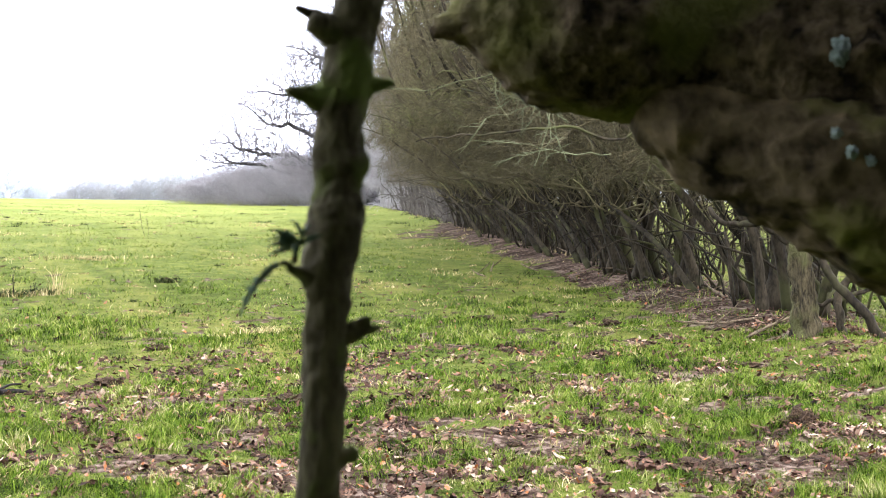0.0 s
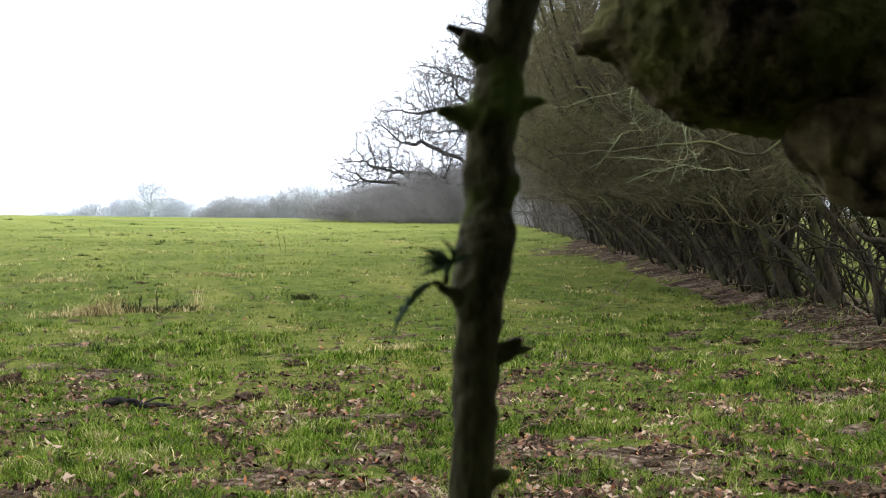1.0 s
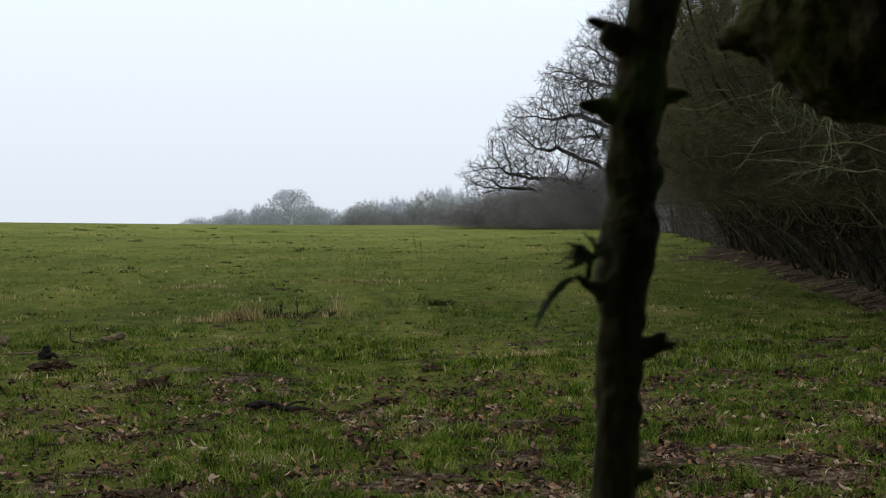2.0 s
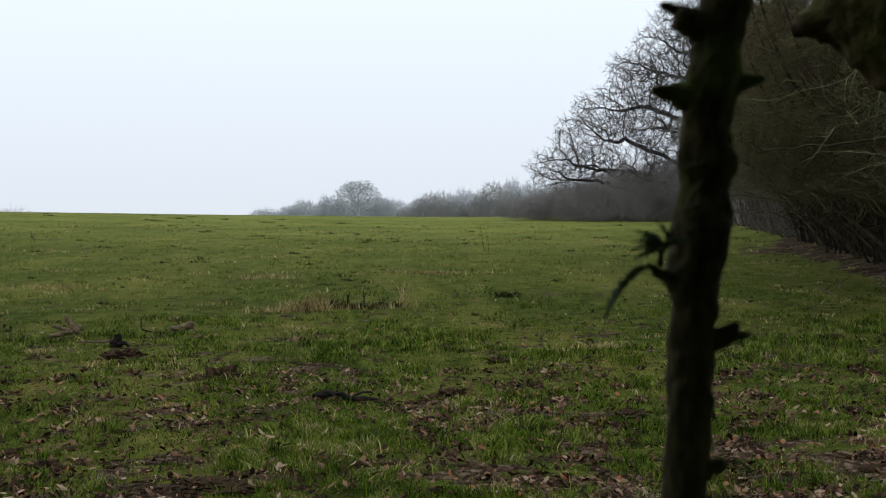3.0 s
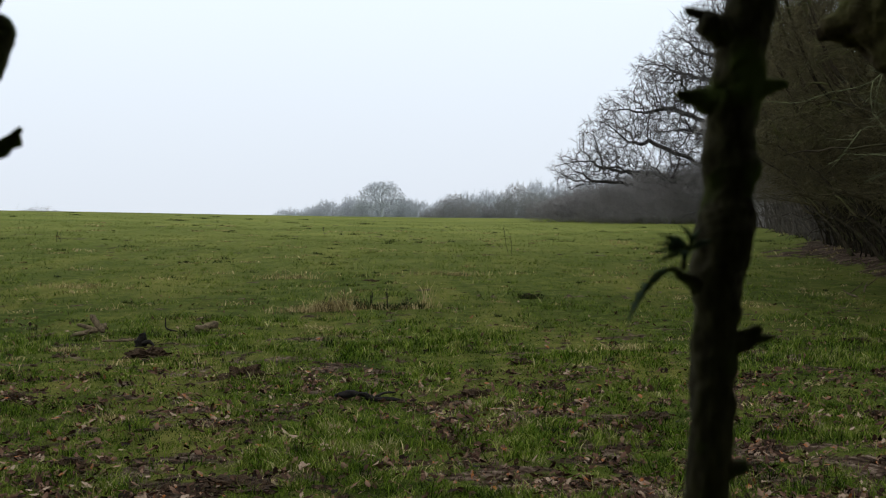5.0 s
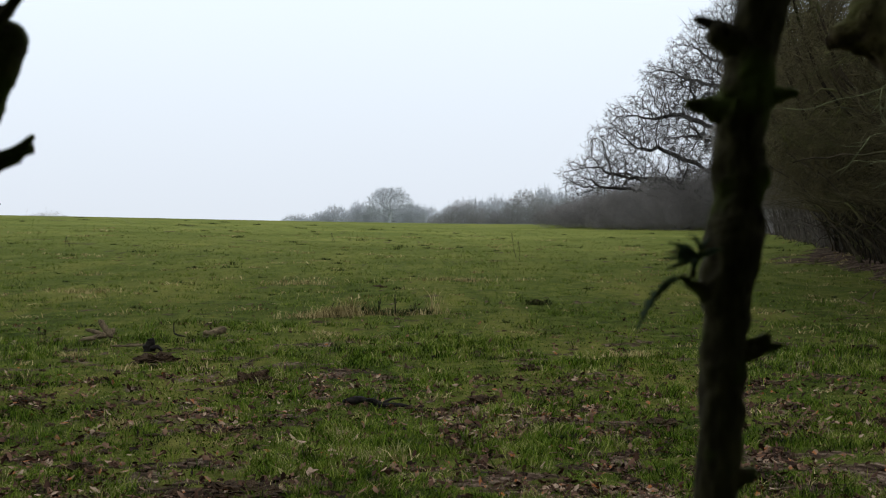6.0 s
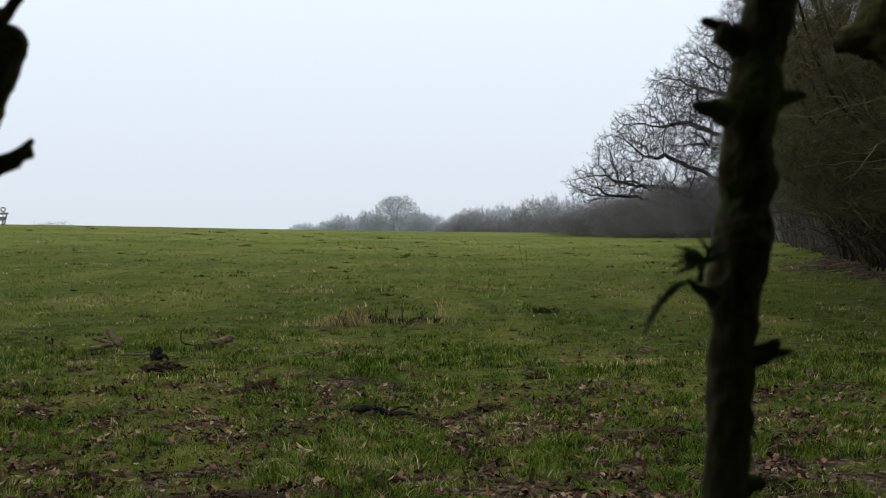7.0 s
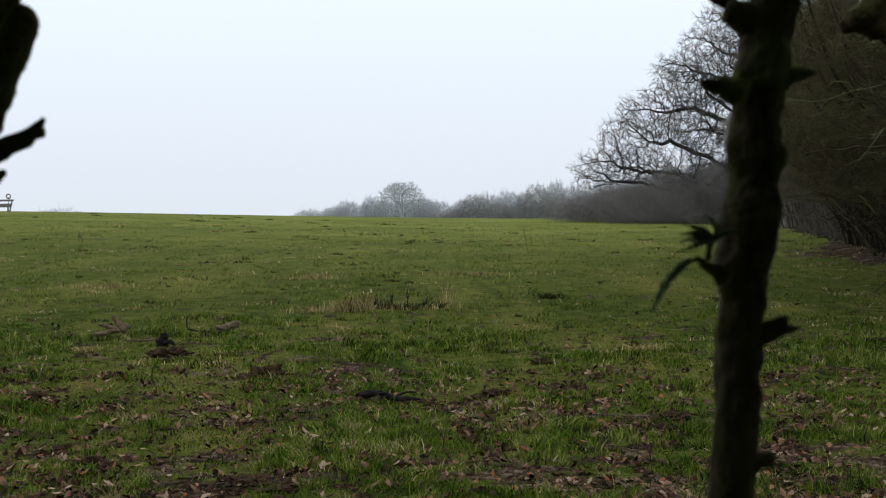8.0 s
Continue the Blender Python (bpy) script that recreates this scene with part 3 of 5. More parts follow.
def grown_tree(name, seed, trunk, lobes, count, step, kill, tip_r, bark, twig, label, category, group, limb_r=0.07, twigs=2, twig_len=0.5, droop=0.0, whips=0, sprays=2):
    """A bare tree: trunk lines, one crooked limb into every lobe of the crown, branches that fill the lobes, fine twigs on the last branches."""
    rng = np.random.default_rng(seed)
    tree = new(name)
    starts, total = [], 0
    for line in trunk:
        starts.append((np.asarray(line, float), -1))
        total += len(line)
    first = starts[0][0]
    for lobe in lobes:
        c = np.array(lobe[:3])
        flat = math.hypot(c[0], c[1])
        i = int(np.clip(np.argmin(np.abs(first[:, 2] - (c[2] - 0.28 * flat - 0.3))), len(first) // 4, len(first) - 1))
        a, f = first[i], np.linspace(0, 1, max(5, int(np.linalg.norm(c - first[i]) / step)))[1:, None]
        bend = (a + c) / 2 + rng.normal(0, 0.15, 3) * np.linalg.norm(c - a) + np.array([0, 0, 0.10 * flat - droop])
        line = a * (1 - f) ** 2 + bend * 2 * f * (1 - f) + c * f ** 2 + np.cumsum(rng.normal(0, step * 0.36, (len(f), 3)), 0) * np.sin(np.pi * f)
        starts.append((line[:int(len(line) * 0.92)], i))
    nodes, parent = colonise(rng, cloud_in(rng, lobes, count), starts, step, kill, 60, 0.22)
    lines = branch_lines(nodes, parent, tip_r)
    thin, fine = [], []
    for k, (pts, rad) in enumerate(lines):
        pts = pts + rng.normal(0, step * 0.07, pts.shape) * (np.arange(len(pts)) > 0)[:, None]
        if rad.max() > limb_r:
            tube_part("trunk" if k == 0 else "limb", [(pts, rad, 8)], bark, tree)
        else:
            thin.append((pts, rad, 3 if rad.max() < limb_r * 0.4 else 5))
        small = rad < limb_r * 0.55
        fine.append(np.concatenate([pts[1:], np.gradient(pts, axis=0)[1:]], 1)[small[1:]])
    fine = np.repeat(np.concatenate(fine), twigs, 0)
    n = len(fine)
    base = fine[:, :3] + rng.normal(0, step * 0.1, (n, 3))
    way = unit(unit(fine[:, 3:]) + rng.normal(0, 0.6, (n, 3)) + np.array([0, 0, 0.12]))
    long = twig_len * rng.uniform(0.5, 1.3, n)
    spray = np.repeat(np.arange(n), sprays)
    start = base[spray] + way[spray] * (long[spray] * rng.uniform(0.2, 0.8, len(spray)))[:, None]
    pieces = [tubes(thin), sprigs(rng, base, way, long, tip_r * 0.6, 0.4), spikes(rng, start, way[spray] + rng.normal(0, 0.7, (len(spray), 3)), twig_len * rng.uniform(0.3, 0.75, len(spray)), tip_r * 0.5)]
    if whips:
        high = fine[fine[:, 2] > np.quantile(fine[:, 2], 0.72)]
        high = high[rng.integers(0, len(high), whips)]
        pieces.append(sprigs(rng, high[:, :3], unit(high[:, 3:]) * 0.5 + rng.normal(0, 0.35, (whips, 3)) + np.array([0, 0, 0.8]), twig_len * rng.uniform(1.5, 3.2, whips), tip_r * 1.2, 0.25))
    v, t = joined(pieces)
    crown = new("crown", array_mesh("crown", v, t, twig))
    crown.parent = tree
    tagged(crown, kind="stuff")
    return tagged(tree, label, category, group)


def post_line(rng, x, y, height, steps, lean=0.0):
    return wander(rng, (x, y, -0.3), (lean, 0, 1), height, steps, 0.05)


def far_things():
    rng = np.random.default_rng(8)

    def put(ob, x, y, scale=(1, 1, 1)):
        ob.location, ob.scale = (x, y, float(ground_z(x, y))), scale
        return ob

    def more(src, spots):
        """Copies with crown tops at a given height over the eye's ground: x, y, top, half width."""
        for x, y, top, wide in spots:
            g = float(ground_z(x, y))
            ob = copy_thing(src, pose(x, y, g, 0, 0, rng.uniform(-25, 25) + 180 * rng.integers(2)))
            ob.scale = (wide, wide, top - g)

    # the field oak: low limbs sweep out over the scrub toward the open field
    lobes = ((-11.4, 0.0, 4.2, 3.2, 3.5, 1.7), (-12.6, -1.5, 3.4, 1.8, 2.0, 1.1), (-9.8, -1.0, 6.4, 3.0, 3.5, 2.0), (-8.0, 1.0, 8.3, 3.2, 3.5, 2.1), (-9.0, 2.5, 4.6, 3.0, 3.0, 1.6),
             (-5.2, -1.0, 10.3, 3.4, 4.0, 2.3), (-5.0, -3.5, 6.5, 3.0, 3.0, 2.2), (-4.6, 3.5, 7.5, 3.0, 3.0, 2.4), (-1.0, 0.0, 12.0, 4.0, 4.5, 2.6), (-1.0, -4.5, 8.0, 3.2, 3.0, 2.6), (3.8, 0.5, 11.0, 3.6, 4.0, 2.6),
             (7.5, 0.0, 8.2, 3.6, 3.8, 2.4), (10.5, 0.0, 5.2, 3.2, 3.2, 1.8), (2.5, 4.5, 8.0, 3.4, 3.2, 2.6), (-6.6, -2.5, 4.0, 2.6, 2.4, 1.4), (-3.2, -3.0, 4.6, 2.6, 2.4, 1.5), (-3.0, 2.0, 4.4, 2.6, 2.4, 1.4))
    put(grown_tree("oak_tree", 31, [post_line(rng, 0, 0, 6.5, 12)], lobes, 11000, 0.36, 0.36, 0.016, BARK_OAK, TWIG_OAK, "large spreading bare oak at the field edge", "tree", "field oaks", 0.085, 2, 0.5, sprays=3), 24.3, 98)
    lobes = ((-7.6, 0, 13.0, 2.4, 2.6, 1.4), (-5.4, -1.0, 14.8, 2.6, 3.0, 1.7), (-4.6, 1.0, 11.0, 2.8, 3.0, 1.8), (-3.0, 1.0, 17.0, 2.8, 3.0, 2.0), (-0.5, 0.0, 19.0, 3.0, 3.4, 2.2), (-2.0, -2.0, 12.5, 3.0, 3.0, 2.2), (3.0, 0, 17.5, 3.4, 3.4, 2.4), (5.5, 0, 13.5, 3.0, 3.0, 2.2), (0.5, 1.0, 14.5, 3.4, 3.4, 2.2))
    put(grown_tree("ash_tree", 32, [post_line(rng, 0, 0, 13.0, 18)], lobes, 7500, 0.38, 0.38, 0.016, BARK_OAK, TWIG_OAK, "tall bare tree with upswept twigs behind the oak", "tree", "field oaks", 0.09, 2, 0.6, whips=420), 27.5, 108)

    # scrub below the oak, one metre high and one metre in half width before scaling
    def thicket_kind(name, seed, lobes, count, tip_r, twig, label, category, group, stems=7, twigs=4, twig_len=0.13):
        feet = [post_line(rng, rng.uniform(-0.55, 0.55), rng.uniform(-0.4, 0.4), 0.5, 6, rng.normal(0, 0.2)) for _ in range(stems)]
        return grown_tree(name, seed, feet, lobes, count, 0.05, 0.055, tip_r * 0.8, twig, twig, label, category, group, 9.0, twigs, twig_len)

    low = ((0, 0, 0.50, 0.62, 0.55, 0.48), (-0.5, 0.1, 0.42, 0.45, 0.4, 0.34), (0.52, -0.1, 0.44, 0.45, 0.4, 0.38), (0.2, 0.3, 0.6, 0.4, 0.35, 0.34), (-0.2, -0.3, 0.52, 0.45, 0.35, 0.36), (-0.7, 0, 0.2, 0.3, 0.3, 0.2), (0.72, 0, 0.2, 0.3, 0.3, 0.2), (-0.3, -0.1, 0.16, 0.5, 0.4, 0.16), (0.3, 0, 0.16, 0.5, 0.4, 0.16))
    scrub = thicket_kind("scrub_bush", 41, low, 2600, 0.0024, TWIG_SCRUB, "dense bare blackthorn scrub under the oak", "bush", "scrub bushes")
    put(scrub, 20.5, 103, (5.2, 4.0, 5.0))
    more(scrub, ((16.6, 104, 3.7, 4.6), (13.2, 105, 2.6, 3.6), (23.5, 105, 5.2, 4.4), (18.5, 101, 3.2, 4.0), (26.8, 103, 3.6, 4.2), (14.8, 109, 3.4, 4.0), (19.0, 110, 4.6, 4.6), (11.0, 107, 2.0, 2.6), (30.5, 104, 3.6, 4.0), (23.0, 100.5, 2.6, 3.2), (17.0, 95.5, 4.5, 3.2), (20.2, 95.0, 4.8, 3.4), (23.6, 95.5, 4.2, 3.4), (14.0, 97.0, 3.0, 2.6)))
    # hawthorns at the far hedge line
    tall = ((0, 0, 0.66, 0.50, 0.45, 0.33), (-0.42, 0.1, 0.5, 0.42, 0.4, 0.30), (0.45, -0.1, 0.52, 0.42, 0.4, 0.30), (-0.15, 0.2, 0.34, 0.6, 0.5, 0.3), (0.3, 0.2, 0.36, 0.6, 0.4, 0.3), (-0.7, 0, 0.22, 0.3, 0.3, 0.22), (0.7, 0, 0.22, 0.3, 0.3, 0.22), (-0.3, 0, 0.15, 0.5, 0.4, 0.15), (0.3, 0, 0.15, 0.5, 0.4, 0.15), (0.1, -0.1, 0.85, 0.24, 0.24, 0.15))
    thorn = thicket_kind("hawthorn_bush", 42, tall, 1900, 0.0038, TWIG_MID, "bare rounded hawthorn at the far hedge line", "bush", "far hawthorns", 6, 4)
    put(thorn, 14.0, 190, (4.1, 4.0, 6.2))
    more(thorn, ((4.7, 190, 3.0, 3.9), (8.6, 196, 1.8, 3.4), (11.4, 194, 1.9, 3.0), (17.4, 192, 3.2, 3.6), (20.8, 195, 3.4, 4.0), (25.0, 196, 3.8, 4.4), (1.4, 196, 0.9, 2.6), (30.0, 194, 5.0, 5.0), (37.0, 192, 6.4, 6.0), (46, 193, 7.5, 7.0), (59, 188, 7.0, 7.0), (72, 192, 7.8, 7.5), (86, 186, 7.4, 7.0), (101, 190, 8, 7.5), (117, 186, 7.5, 7.5), (133, 188, 8, 7.5)))
    # their pale colour stands in for the mist
    # trees of the wood behind
    dome = ((0, 0, 0.62, 0.62, 0.5, 0.36), (-0.45, 0.1, 0.5, 0.45, 0.4, 0.32), (0.45, 0, 0.52, 0.45, 0.4, 0.32), (0, 0.2, 0.3, 0.8, 0.5, 0.3), (-0.2, -0.1, 0.74, 0.4, 0.35, 0.24), (0.25, 0.1, 0.72, 0.4, 0.35, 0.24))
    wood = thicket_kind("woodland_tree", 43, dome, 1700, 0.0052, TWIG_FAR, "bare tree of the distant wood, coloured pale for mist", "tree", "distant wood", 5, 4)
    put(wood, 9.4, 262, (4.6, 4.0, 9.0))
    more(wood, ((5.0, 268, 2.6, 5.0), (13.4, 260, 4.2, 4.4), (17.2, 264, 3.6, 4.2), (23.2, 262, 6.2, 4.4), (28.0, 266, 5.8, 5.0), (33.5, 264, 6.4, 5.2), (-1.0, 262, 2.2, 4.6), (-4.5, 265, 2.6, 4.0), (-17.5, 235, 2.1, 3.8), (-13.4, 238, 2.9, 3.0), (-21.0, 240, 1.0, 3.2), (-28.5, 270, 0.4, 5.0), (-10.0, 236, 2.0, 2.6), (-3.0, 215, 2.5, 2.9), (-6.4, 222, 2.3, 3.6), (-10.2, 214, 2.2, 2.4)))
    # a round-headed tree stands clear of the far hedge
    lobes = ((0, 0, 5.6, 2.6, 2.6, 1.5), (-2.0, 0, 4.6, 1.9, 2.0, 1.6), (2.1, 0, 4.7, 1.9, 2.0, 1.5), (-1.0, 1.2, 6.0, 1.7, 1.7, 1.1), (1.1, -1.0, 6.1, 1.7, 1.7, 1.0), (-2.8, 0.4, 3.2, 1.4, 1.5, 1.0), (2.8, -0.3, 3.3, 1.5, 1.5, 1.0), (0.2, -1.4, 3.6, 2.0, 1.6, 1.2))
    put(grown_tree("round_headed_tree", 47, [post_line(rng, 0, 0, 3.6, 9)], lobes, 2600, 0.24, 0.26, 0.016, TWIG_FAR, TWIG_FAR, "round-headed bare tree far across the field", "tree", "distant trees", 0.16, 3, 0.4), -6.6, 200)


far_things()


def bramble():
    """A low straggle of arching shoots."""
    rng = np.random.default_rng(91)
    top = new("low_bramble")
    arcs = []
    for _ in range(60):
        p = np.array([rng.normal(0, 0.7), rng.normal(0, 0.3), -0.05])
        arcs.append((wander(rng, p, (rng.normal(0, 0.7), rng.normal(0, 0.4), 1.0), rng.uniform(0.4, 0.9), 6, 0.25, (0, 0, -1.4)), 0.012 * np.linspace(1, 0.4, 7), 3))
    tagged(tube_part("shoots", arcs, TWIG_SCRUB, top), kind="stuff")
    top.location = at(-30.6, 101)
    return tagged(top, "low straggling bramble on the skyline", "bramble")


# ---------------------------------------------------------------- grass, leaves
def blades(rng, x, y, height, width, lean, plain=False):
    """Bent blades at ground points, or plain pointed ones."""
    n = len(x)
    z = ground_z(x, y) - 0.01
    a = rng.uniform(0, 2 * np.pi, n)
    h = height * rng.uniform(0.5, 1.3, n)
    w = width * rng.uniform(0.6, 1.3, n)
    la, ln = rng.uniform(0, 2 * np.pi, n), lean * rng.uniform(0.2, 1.4, n)
    base = np.stack([x, y, z], -1)
    side = np.stack([np.cos(a) * w, np.sin(a) * w, 0 * w], -1)
    over = np.stack([np.cos(la) * ln * h, np.sin(la) * ln * h, 0 * h], -1)
    up = np.stack([0 * h, 0 * h, h], -1)
    if plain:
        v = np.stack([base - side, base + side, base + over + up * 0.95], 1)
        return v.reshape(-1, 3), np.arange(n * 3).reshape(-1, 3)
    v = np.stack([base - side, base + side, base + over * 0.35 + up * 0.62 + side * 0.8, base + over * 0.35 + up * 0.62 - side * 0.8, base + over + up * 0.95], 1)
    i = np.arange(n)[:, None] * 5
    t = np.concatenate([i + np.array([[0, 1, 2]]), i + np.array([[0, 2, 3]]), i + np.array([[3, 2, 4]])])
    return v.reshape(-1, 3), t


def wedge(rng, n, near, far, left=-0.42, right=0.80):
    y = np.sqrt(rng.uniform(near ** 2, far ** 2, n))
    return rng.uniform(left, right, n) * y, y


def grass():
    rng = np.random.default_rng(11)
    for tufts, per, near, far, thin in ((40000, 11, 4.6, 15, 0.55), (24000, 9, 15, 95, 0.75)):
        y = near * (far / near) ** rng.uniform(0, 1, tufts) * rng.uniform(0.85, 1.15, tufts)
        x = rng.uniform(-0.42, 0.80, tufts) * y
        lush = fractal(x * 1.5, y * 1.5, 31, 4)
        keep = (rng.uniform(0.0, 1.0, tufts) > worn(x, y) * 0.88) & (rng.uniform(0.0, 1.0, tufts) < thin + (1 - thin) * smooth(0.34, 0.52, lush))
        x, y, lush = x[keep], y[keep], lush[keep]
        tall = rng.uniform(0.4, 0.9, len(x)) * (0.6 + 1.15 * smooth(0.46, 0.68, lush)) + 0.8 * (rng.random(len(x)) < 0.04)
        tall, grow = np.repeat(tall, per), np.repeat((y / 6.0) ** 0.85, per)
        x = np.repeat(x, per) + rng.normal(0, 0.030, len(tall)) * grow
        y = np.repeat(y, per) + rng.normal(0, 0.030, len(tall)) * grow
        v, t = blades(rng, x, y, 0.055 * tall * grow ** 0.1, 0.0023 * grow, 0.95, near > 10)
        tagged(new("grass", array_mesh("grass", v, t, GRASS)), "short green pasture grass blades", "grass", kind="stuff")


grass()


def leaf_shape(lobes, length, width):
    """Outline of a lobed leaf: stalk at the origin, tip along +y; a fan round a middle rib."""
    ring = []
    for side in (1, -1):
        row = []
        for k in range(1, lobes * 2):
            f = k / (lobes * 2)
            wide = width * math.sin(math.pi * f ** 0.8) * (1.0 if k % 2 else 0.55)
            row.append((side * wide, f * length))
        ring.append(row)
    return [(0, 0)] + ring[0] + [(0, length)] + ring[1][::-1]


def litter():
    """Curled lobed leaves, thick in the worn patches and sparse on the turf."""
    rng = np.random.default_rng(12)
    outline = np.array(leaf_shape(3, 1.0, 0.30))
    k = len(outline)
    fan = np.array([[0, i, i + 1] for i in range(1, k - 1)])
    x1, y1 = wedge(rng, 50000, 11, 20)
    x2, y2 = wedge(rng, 130000, 4.6, 11)
    x, y = np.concatenate([x1, x2]), np.concatenate([y1, y2])
    chance = (0.6 * worn(x, y) * smooth(0.34, 0.6, fractal(x * 2.1, y * 2.1, 21)) + 0.075) * smooth(26, 5, y)
    keep = rng.uniform(0, 1, len(x)) < chance
    x, y = x[keep], y[keep]
    n = len(x)
    size = (0.014 + 0.058 * rng.uniform(0, 1, n) ** 2.2)[:, None]
    px, py = outline[:, 0][None] * size, (outline[:, 1][None] - 0.5) * size
    q = np.stack([px, py, rng.uniform(-10, 26, n)[:, None] * px ** 2 + rng.uniform(-5, 12, n)[:, None] * py ** 2], -1)
    a, b, c = rng.uniform(0, 6.283, n), rng.normal(0, 0.5, n), rng.normal(0, 0.5, n)
    o, z0 = np.ones(n), np.zeros(n)
    rz = np.stack([np.cos(a), -np.sin(a), z0, np.sin(a), np.cos(a), z0, z0, z0, o], -1).reshape(n, 3, 3)
    rx = np.stack([o, z0, z0, z0, np.cos(b), -np.sin(b), z0, np.sin(b), np.cos(b)], -1).reshape(n, 3, 3)
    ry = np.stack([np.cos(c), z0, np.sin(c), z0, o, z0, -np.sin(c), z0, np.cos(c)], -1).reshape(n, 3, 3)
    v = np.einsum("nij,nkj->nki", rz @ rx @ ry, q) + np.stack([x, y, ground_z(x, y) + rng.uniform(0.008, 0.035, n)], -1)[:, None, :]
    t = (fan[None] + (np.arange(n) * k)[:, None, None]).reshape(-1, 3)
    tagged(new("leaf_litter", array_mesh("leaf_litter", v.reshape(-1, 3), t, LEAF)), "scattered brown fallen oak leaves on the turf", "fallen leaves", kind="stuff")


litter()


def crumbs():
    """Small dark lumps of poached soil in the bare patches."""
    rng = np.random.default_rng(13)
    bm = bmesh.new()
    bmesh.ops.create_icosphere(bm, subdivisions=1, radius=1.0)
    ball = np.array([tuple(v.co) for v in bm.verts])
    tri = np.array([[v.index for v in f.verts] for f in bm.faces])
    bm.free()
    y = 4.8 * (20 / 4.8) ** rng.uniform(0, 1, 9000)
    x = rng.uniform(-0.42, 0.80, len(y)) * y
    keep = rng.uniform(0, 1, len(x)) < worn(x, y) * 0.55 + 0.01
    x, y = x[keep], y[keep]
    n = len(x)
    size = 0.010 + 0.035 * rng.uniform(0, 1, (n, 1)) ** 2
    v = ball[None] * rng.uniform(0.55, 1.35, (n, len(ball), 1)) * np.stack([size * rng.uniform(0.8, 1.5, (n, 1)), size, size * 0.6], -1)
    v = v + np.stack([x, y, ground_z(x, y)], -1)[:, None, :]
    t = (tri[None] + (np.arange(n) * len(ball))[:, None, None]).reshape(-1, 3)
    tagged(new("soil_crumbs", array_mesh("soil_crumbs", v.reshape(-1, 3), t, SOIL, True)), "dark crumbs of poached soil among the leaves", "soil", kind="stuff")


crumbs()


# ---------------------------------------------------------------- things on the field
def at(x, y, sink=0.0):
    return np.array([x, y, float(ground_z(x, y)) - sink])


def clod(x, y, wide, high, seed):
    """A kicked-up lump of turf and soil."""
    bm = bmesh.new()
    bmesh.ops.create_icosphere(bm, subdivisions=4, radius=1.0)
    for v in bm.verts:
        d = v.co.copy()
        k = 1 + 0.75 * noise.fractal(d * 2.6 + Vector((seed, 0, 0)), 0.7, 2.0, 5)
        v.co = Vector((d.x * wide * 0.5, d.y * wide * 0.38, max(d.z, -0.3) * high)) * k
    me = bpy.data.meshes.new("soil_clod")
    bm.to_mesh(me)
    bm.free()
    me.materials.append(SOIL)
    ob = new("soil_clod", me)
    ob.location = at(x, y, 0.01)
    return tagged(ob, "dark kicked-up clod of turf and soil", "soil clod", "soil clods")


for cx, cy, cw, ch, cs in ((-1.5, 10.65, 0.34, 0.088, 1), (4.31, 6.65, 0.24, 0.08, 2), (3.3, 5.95, 0.32, 0.048, 3), (3.2, 7.2, 0.14, 0.048, 4), (3.05, 8.5, 0.20, 0.048, 5), (2.8, 10.6, 0.26, 0.04, 6), (0.41, 9.64, 0.26, 0.056, 7),
                           (-2.62, 12.2, 0.36, 0.072, 8), (-1.94, 7.0, 0.22, 0.048, 9), (-0.94, 6.46, 0.34, 0.04, 10), (1.54, 8.5, 0.24, 0.04, 11), (4.6, 10.2, 0.26, 0.048, 12), (5.3, 9.0, 0.3, 0.048, 13), 
                           (1.67, 19.7, 0.3, 0.06, 15), (0.9, 11.5, 0.2, 0.04, 16), (-3.0, 9.4, 0.2, 0.04, 17), (5.6, 12.1, 0.3, 0.056, 18), (4.6, 13.4, 0.3, 0.048, 19), (-1.0, 24.0, 0.3, 0.04, 20)):
    clod(cx, cy, cw, ch, cs)


def fallen_wood(name, lines, mat, label, seed, group=""):
    """A dead branch on the ground: one main piece and its side pieces."""
    rng = np.random.default_rng(seed)
    top = tagged(new(name), label, "branch", group)
    for k, (pts, r0, r1) in enumerate(lines):
        c = spline(np.array([at(p[0], p[1]) + (0, 0, p[2]) for p in pts]), 14)
        tube_part("limb" if k == 0 else "side_branch", [rough_tube(rng, c, np.linspace(r0, r1, 14) * np.r_[0.35, 0.8, np.ones(10), 0.8, 0.3], 10, 0.75, 22)], mat, top)
    return top


fallen_wood("fallen_branch", ((((-0.66, 9.55, 0.03), (-0.5, 9.45, 0.05), (-0.36, 9.38, 0.025), (-0.16, 9.28, 0.03)), 0.03, 0.016), (((-0.5, 9.45, 0.04), (-0.42, 9.36, 0.07), (-0.36, 9.30, 0.03)), 0.012, 0.006),
                              (((-0.36, 9.38, 0.03), (-0.28, 9.42, 0.06), (-0.2, 9.5, 0.05)), 0.010, 0.006)), DARKWOOD, "wet black rotten branch lying on the grass", 51)
fallen_wood("antler_like_branch", ((((-3.85, 13.9, 0.02), (-3.70, 13.95, 0.04), (-3.55, 14.05, 0.09), (-3.50, 14.1, 0.14)), 0.022, 0.034), (((-3.80, 14.0, 0.13), (-3.66, 14.0, 0.10), (-3.56, 14.0, 0.06)), 0.016, 0.026),
                                   (((-3.66, 14.05, 0.24), (-3.58, 14.02, 0.14), (-3.50, 14.0, 0.05)), 0.036, 0.032)), DEADWOOD, "forked grey dead branch propped on the grass", 52)
